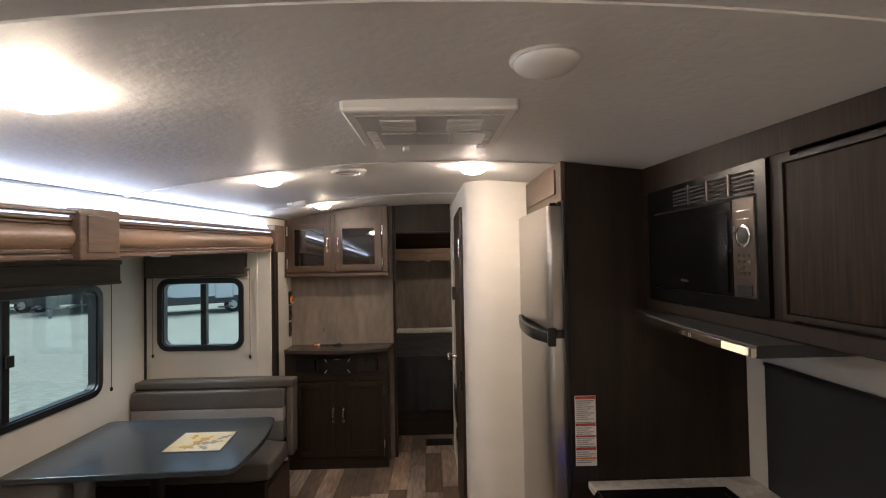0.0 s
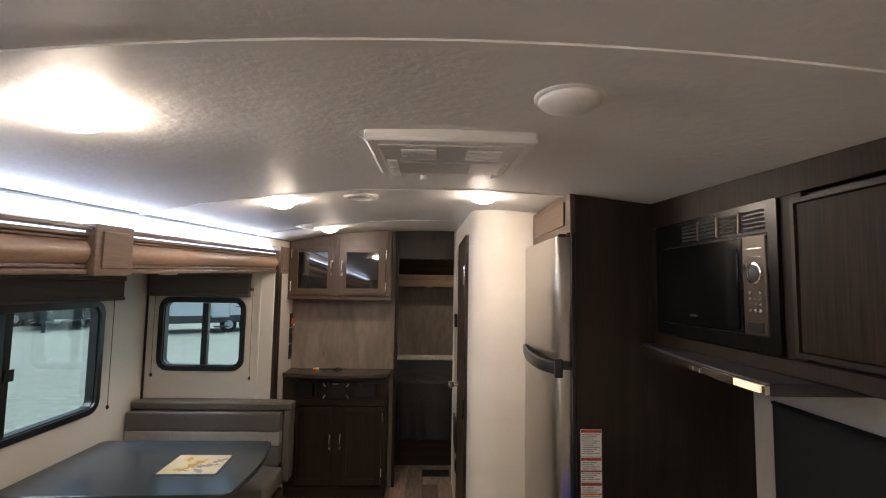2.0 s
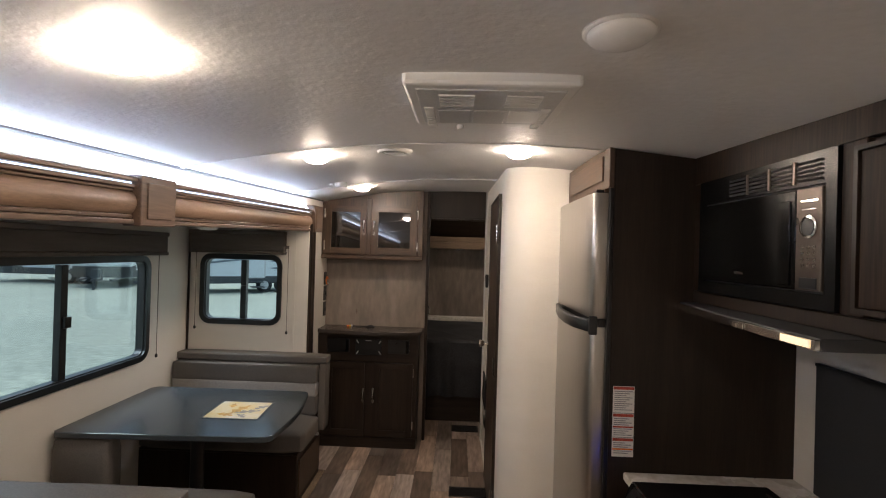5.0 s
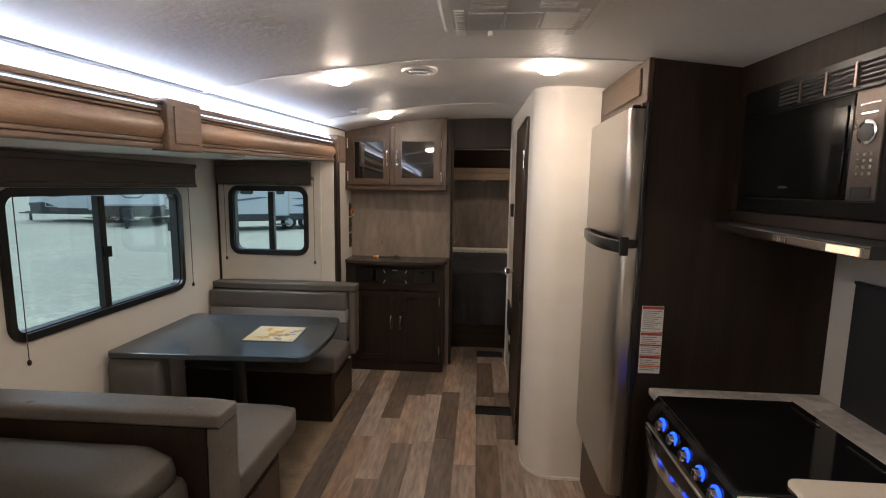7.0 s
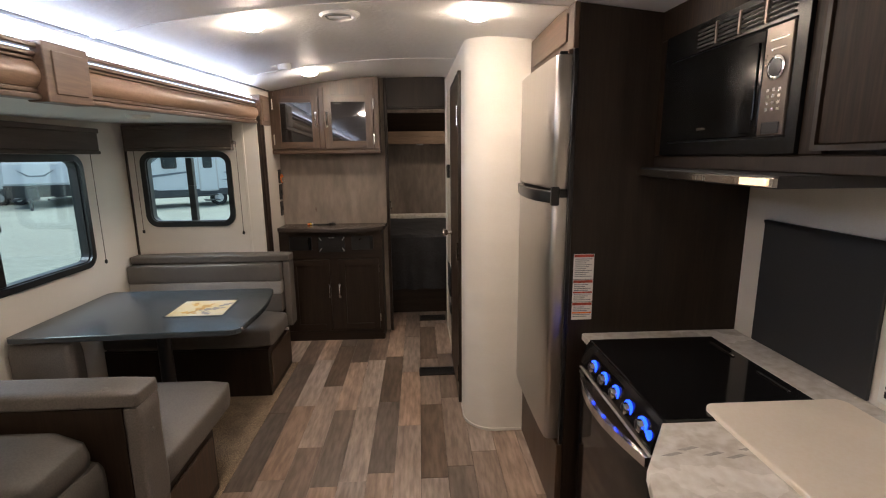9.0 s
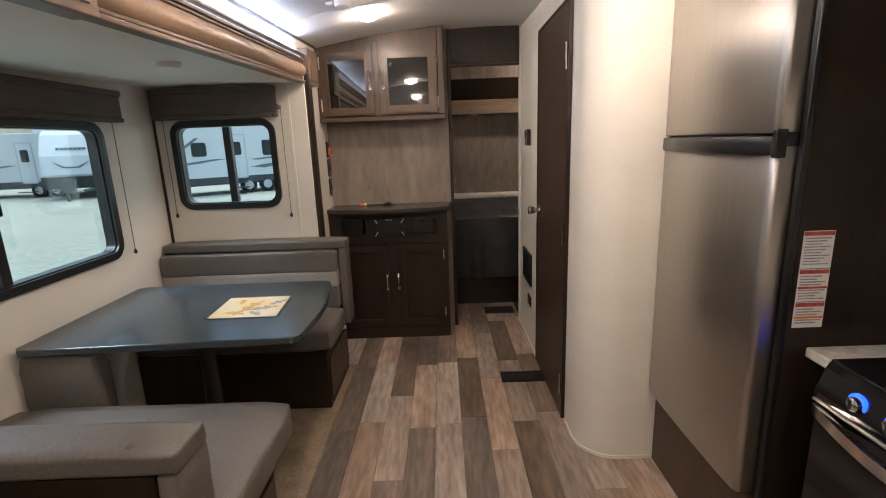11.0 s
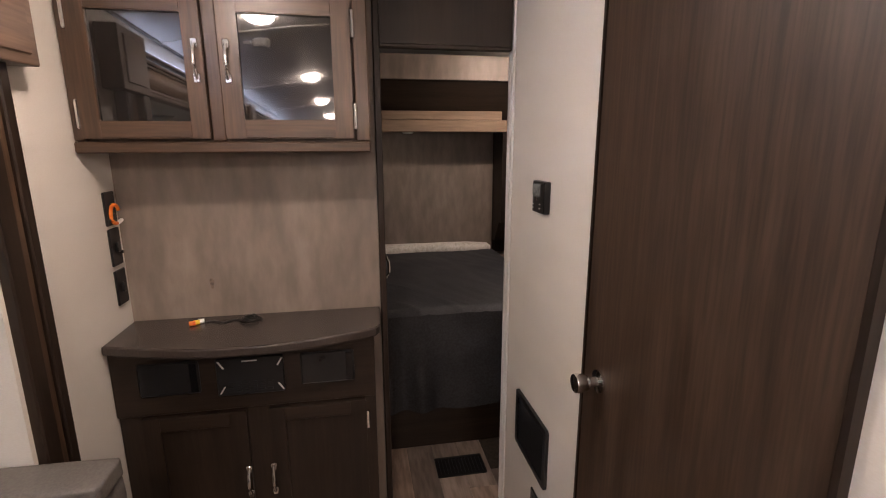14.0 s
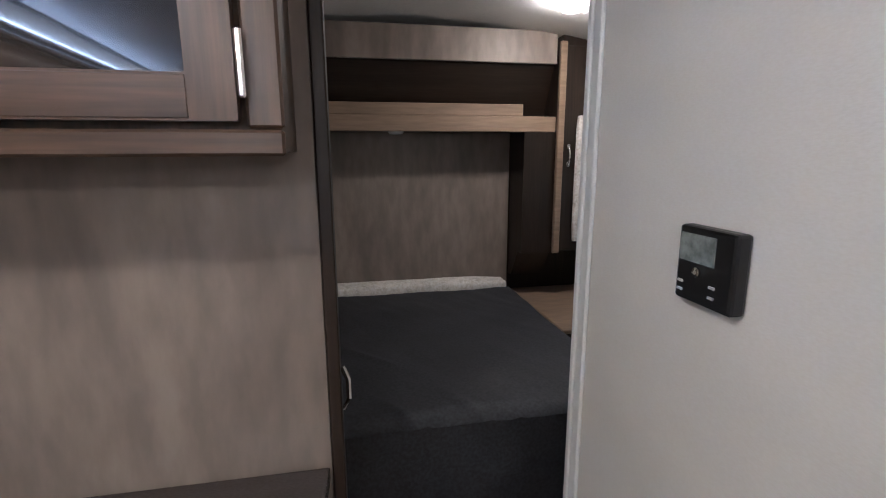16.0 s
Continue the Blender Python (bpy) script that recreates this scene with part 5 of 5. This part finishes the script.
def parked_trailer(m, length, lab, front, group="parked trailers"):
    """A travel trailer: its nose at -x, its near side at -y."""
    t = thing("parked_trailer", (0, 0, 0), lab, "trailer", group)
    L2, Wd = length, 2.4
    prof = [(0.25, 0.55), (0.0, 1.15), (0.18, 2.0), (0.75, 2.95), (1.2, 3.15), (L2, 3.15), (L2, 0.55)]
    part("shell", prism(bmesh.new(), prof, "y", 0, Wd, 0.04), M_shell, t)
    part("skirt", prism(bmesh.new(), [(0.16, 0.50), (-0.02, 1.05), (0.9, 1.10), (1.7, 0.80), (L2 + 0.01, 0.80), (L2 + 0.01, 0.50)], "y", -0.015, Wd + 0.015), M_skirt, t, "charcoal lower skirt")
    part("frame", boxes((-1.1, L2, 0.5, 0.6, 0.42, 0.50), (-1.1, L2, Wd - 0.6, Wd - 0.5, 0.42, 0.50)), M_skirt, t)
    part("hitch", boxes((-1.3, -0.2, 1.1, 1.3, 0.40, 0.52), (-0.9, -0.6, 1.0, 1.4, 0.52, 0.95), (-1.15, -1.05, 1.15, 1.25, 0.0, 0.42)), M_skirt, t)
    for x in (L2 * 0.55, L2 * 0.55 + 0.85):
        w = part("wheel", lathe(bmesh.new(), (x, -0.01, 0.36), [(0.36, 0.0), (0.36, 0.2), (0.2, 0.21)], "y", 24), M_tyre, t)
        part("rim", lathe(bmesh.new(), (x, -0.03, 0.36), [(0.2, 0.0), (0.19, 0.04), (0.05, 0.05)], "y", 20), M_grille, w)
    for x0, x1, z0, z1 in ((1.9, 2.5, 1.75, 2.35), (4.9, 5.9, 1.7, 2.4), (6.6, 7.2, 1.75, 2.35)):
        if x1 < L2:
            w = part("window", prism(bmesh.new(), rounded(x0, x1, z0, z1, 0.1), "y", -0.03, -0.001), M_frame, t)
            part("pane", prism(bmesh.new(), rounded(x0 + 0.06, x1 - 0.06, z0 + 0.06, z1 - 0.06, 0.06), "y", -0.036, -0.031), M_far_glass, w)
    d = part("door", prism(bmesh.new(), rounded(3.4, 4.1, 0.75, 2.65, 0.06), "y", -0.035, -0.001), M_shell, t)
    part("door_window", prism(bmesh.new(), rounded(3.55, 3.95, 1.75, 2.35, 0.08), "y", -0.042, -0.036), M_far_glass, d)
    part("door_frame", ring(bmesh.new(), rounded(3.34, 4.16, 0.70, 2.71, 0.08), rounded(3.4, 4.1, 0.75, 2.65, 0.06), "y", -0.03, -0.001), M_grille, t)
    part("steps", boxes((3.45, 4.05, -0.55, -0.05, 0.28, 0.32), (3.45, 4.05, -0.30, -0.05, 0.50, 0.54)), M_skirt, t)
    for pts in ([(0.75, 1.6), (2.1, 2.55), (2.25, 2.55), (1.0, 1.6)], [(1.0, 1.42), (2.8, 1.62), (3.3, 1.60), (1.4, 1.36)], [(4.3, 1.2), (6.5, 1.5), (7.4, 1.48), (4.9, 1.12)], [(4.3, 1.55), (5.6, 1.64), (6.0, 1.62), (4.6, 1.50)]):
        if max(p[0] for p in pts) < L2:
            part("decal", prism(bmesh.new(), pts, "y", -0.012, -0.001), M_decal, t, "grey swoosh decal")
    part("hatch", ring(bmesh.new(), rounded(0.95, 1.75, 0.85, 1.25, 0.03), rounded(0.98, 1.72, 0.88, 1.22, 0.02), "y", -0.03, -0.016), M_shell, t)
    part("roof_unit", boxes((L2 * 0.5, L2 * 0.5 + 0.9, 0.8, 1.6, 3.14, 3.42), bev=0.08, seg=2), M_shell, t)
    if front:
        part("front_mark", prism(bmesh.new(), [(0.5, 1.75), (0.95, 1.5), (1.45, 1.5), (1.9, 1.75), (1.45, 1.38), (0.95, 1.38)], "x", 0.06, 0.12), M_decal, t)
        part("front_bars", boxes(*[(0.30, 0.36, 0.6 + 0.17 * k, 0.72 + 0.17 * k, 2.25, 2.37) for k in range(7)]), M_decal, t, "grey unreadable lettering")
    t.matrix_basis = m
    return t


G = -0.55
parked_trailer(pose(-24.6, 24.2, G, 0, 0, 2), 7.4, "white travel trailer with grey swooshes on gravel lot", False)
parked_trailer(pose(-16.2, 23.0, G, 0, 0, 112), 8.0, "white travel trailer seen nose-on, charcoal skirt", True)
parked_trailer(pose(-12.8, 20.6, G, 0, 0, 34), 7.5, "white travel trailer with entry door and steps", False)
parked_trailer(pose(-40.0, 26.0, G, 0, 0, 5), 8.5, "white travel trailer farther along the lot", True)
parked_trailer(pose(-14.0, 46.0, G, 0, 0, 40), 9.0, "white travel trailer at the lot's far side", False)


def treeline():
    """A far belt of uneven tree crowns made of small leaf clumps."""
    rng = random.Random(4)
    vs, fs = [], []
    for k in range(140):
        a = radians(92 + 70 * k / 140 + rng.uniform(-0.2, 0.2))
        d = rng.uniform(100, 120)
        h = rng.uniform(2.0, 4.5)
        for j in range(45):
            c = Vector((d * math.cos(a), d * math.sin(a), G)) + Vector((rng.gauss(0, 1.5), rng.gauss(0, 1.5), h * rng.random() ** 0.8))
            s = rng.uniform(0.4, 0.9)
            n = len(vs)
            for q in range(4):
                vs.append(c + Vector((rng.uniform(-s, s), rng.uniform(-s, s), rng.uniform(-s, s))))
            fs += [(n, n + 1, n + 2), (n, n + 2, n + 3), (n, n + 1, n + 3), (n + 1, n + 2, n + 3)]
    me = bpy.data.meshes.new("far_trees")
    me.from_pydata(vs, [], fs)
    me.materials.append(M_trees)
    return new("far_trees", me)


tagged(treeline(), "dark belt of trees beyond the lot", "trees", kind="stuff")

# ---- floor planks ----
PW, PL = 0.138, 0.72
plank_mesh = bpy.data.meshes.new("plank")
pb = boxes((-PW / 2 + 0.0007, PW / 2 - 0.0007, -PL / 2 + 0.0007, PL / 2 - 0.0007, -0.006, 0.0), bev=0.0012)
pb.to_mesh(plank_mesh)
pb.free()
plank_mesh.materials.append(M_plank)
rng = random.Random(11)
x = -0.866 - 1.5 * PW
while x < RIGHT:
    start = BACK if x > -0.866 else SLIDE_FAR + 0.01
    y = start + (rng.uniform(0.0, PL) if x > -0.866 else PL / 2)
    while y < 4.80:
        if y - PL / 2 < start - 0.001:
            y += PL
            continue
        p = new("plank", plank_mesh)
        p.parent = floor
        p.location = (x, y, 0.0)
        y += PL
    x += PW
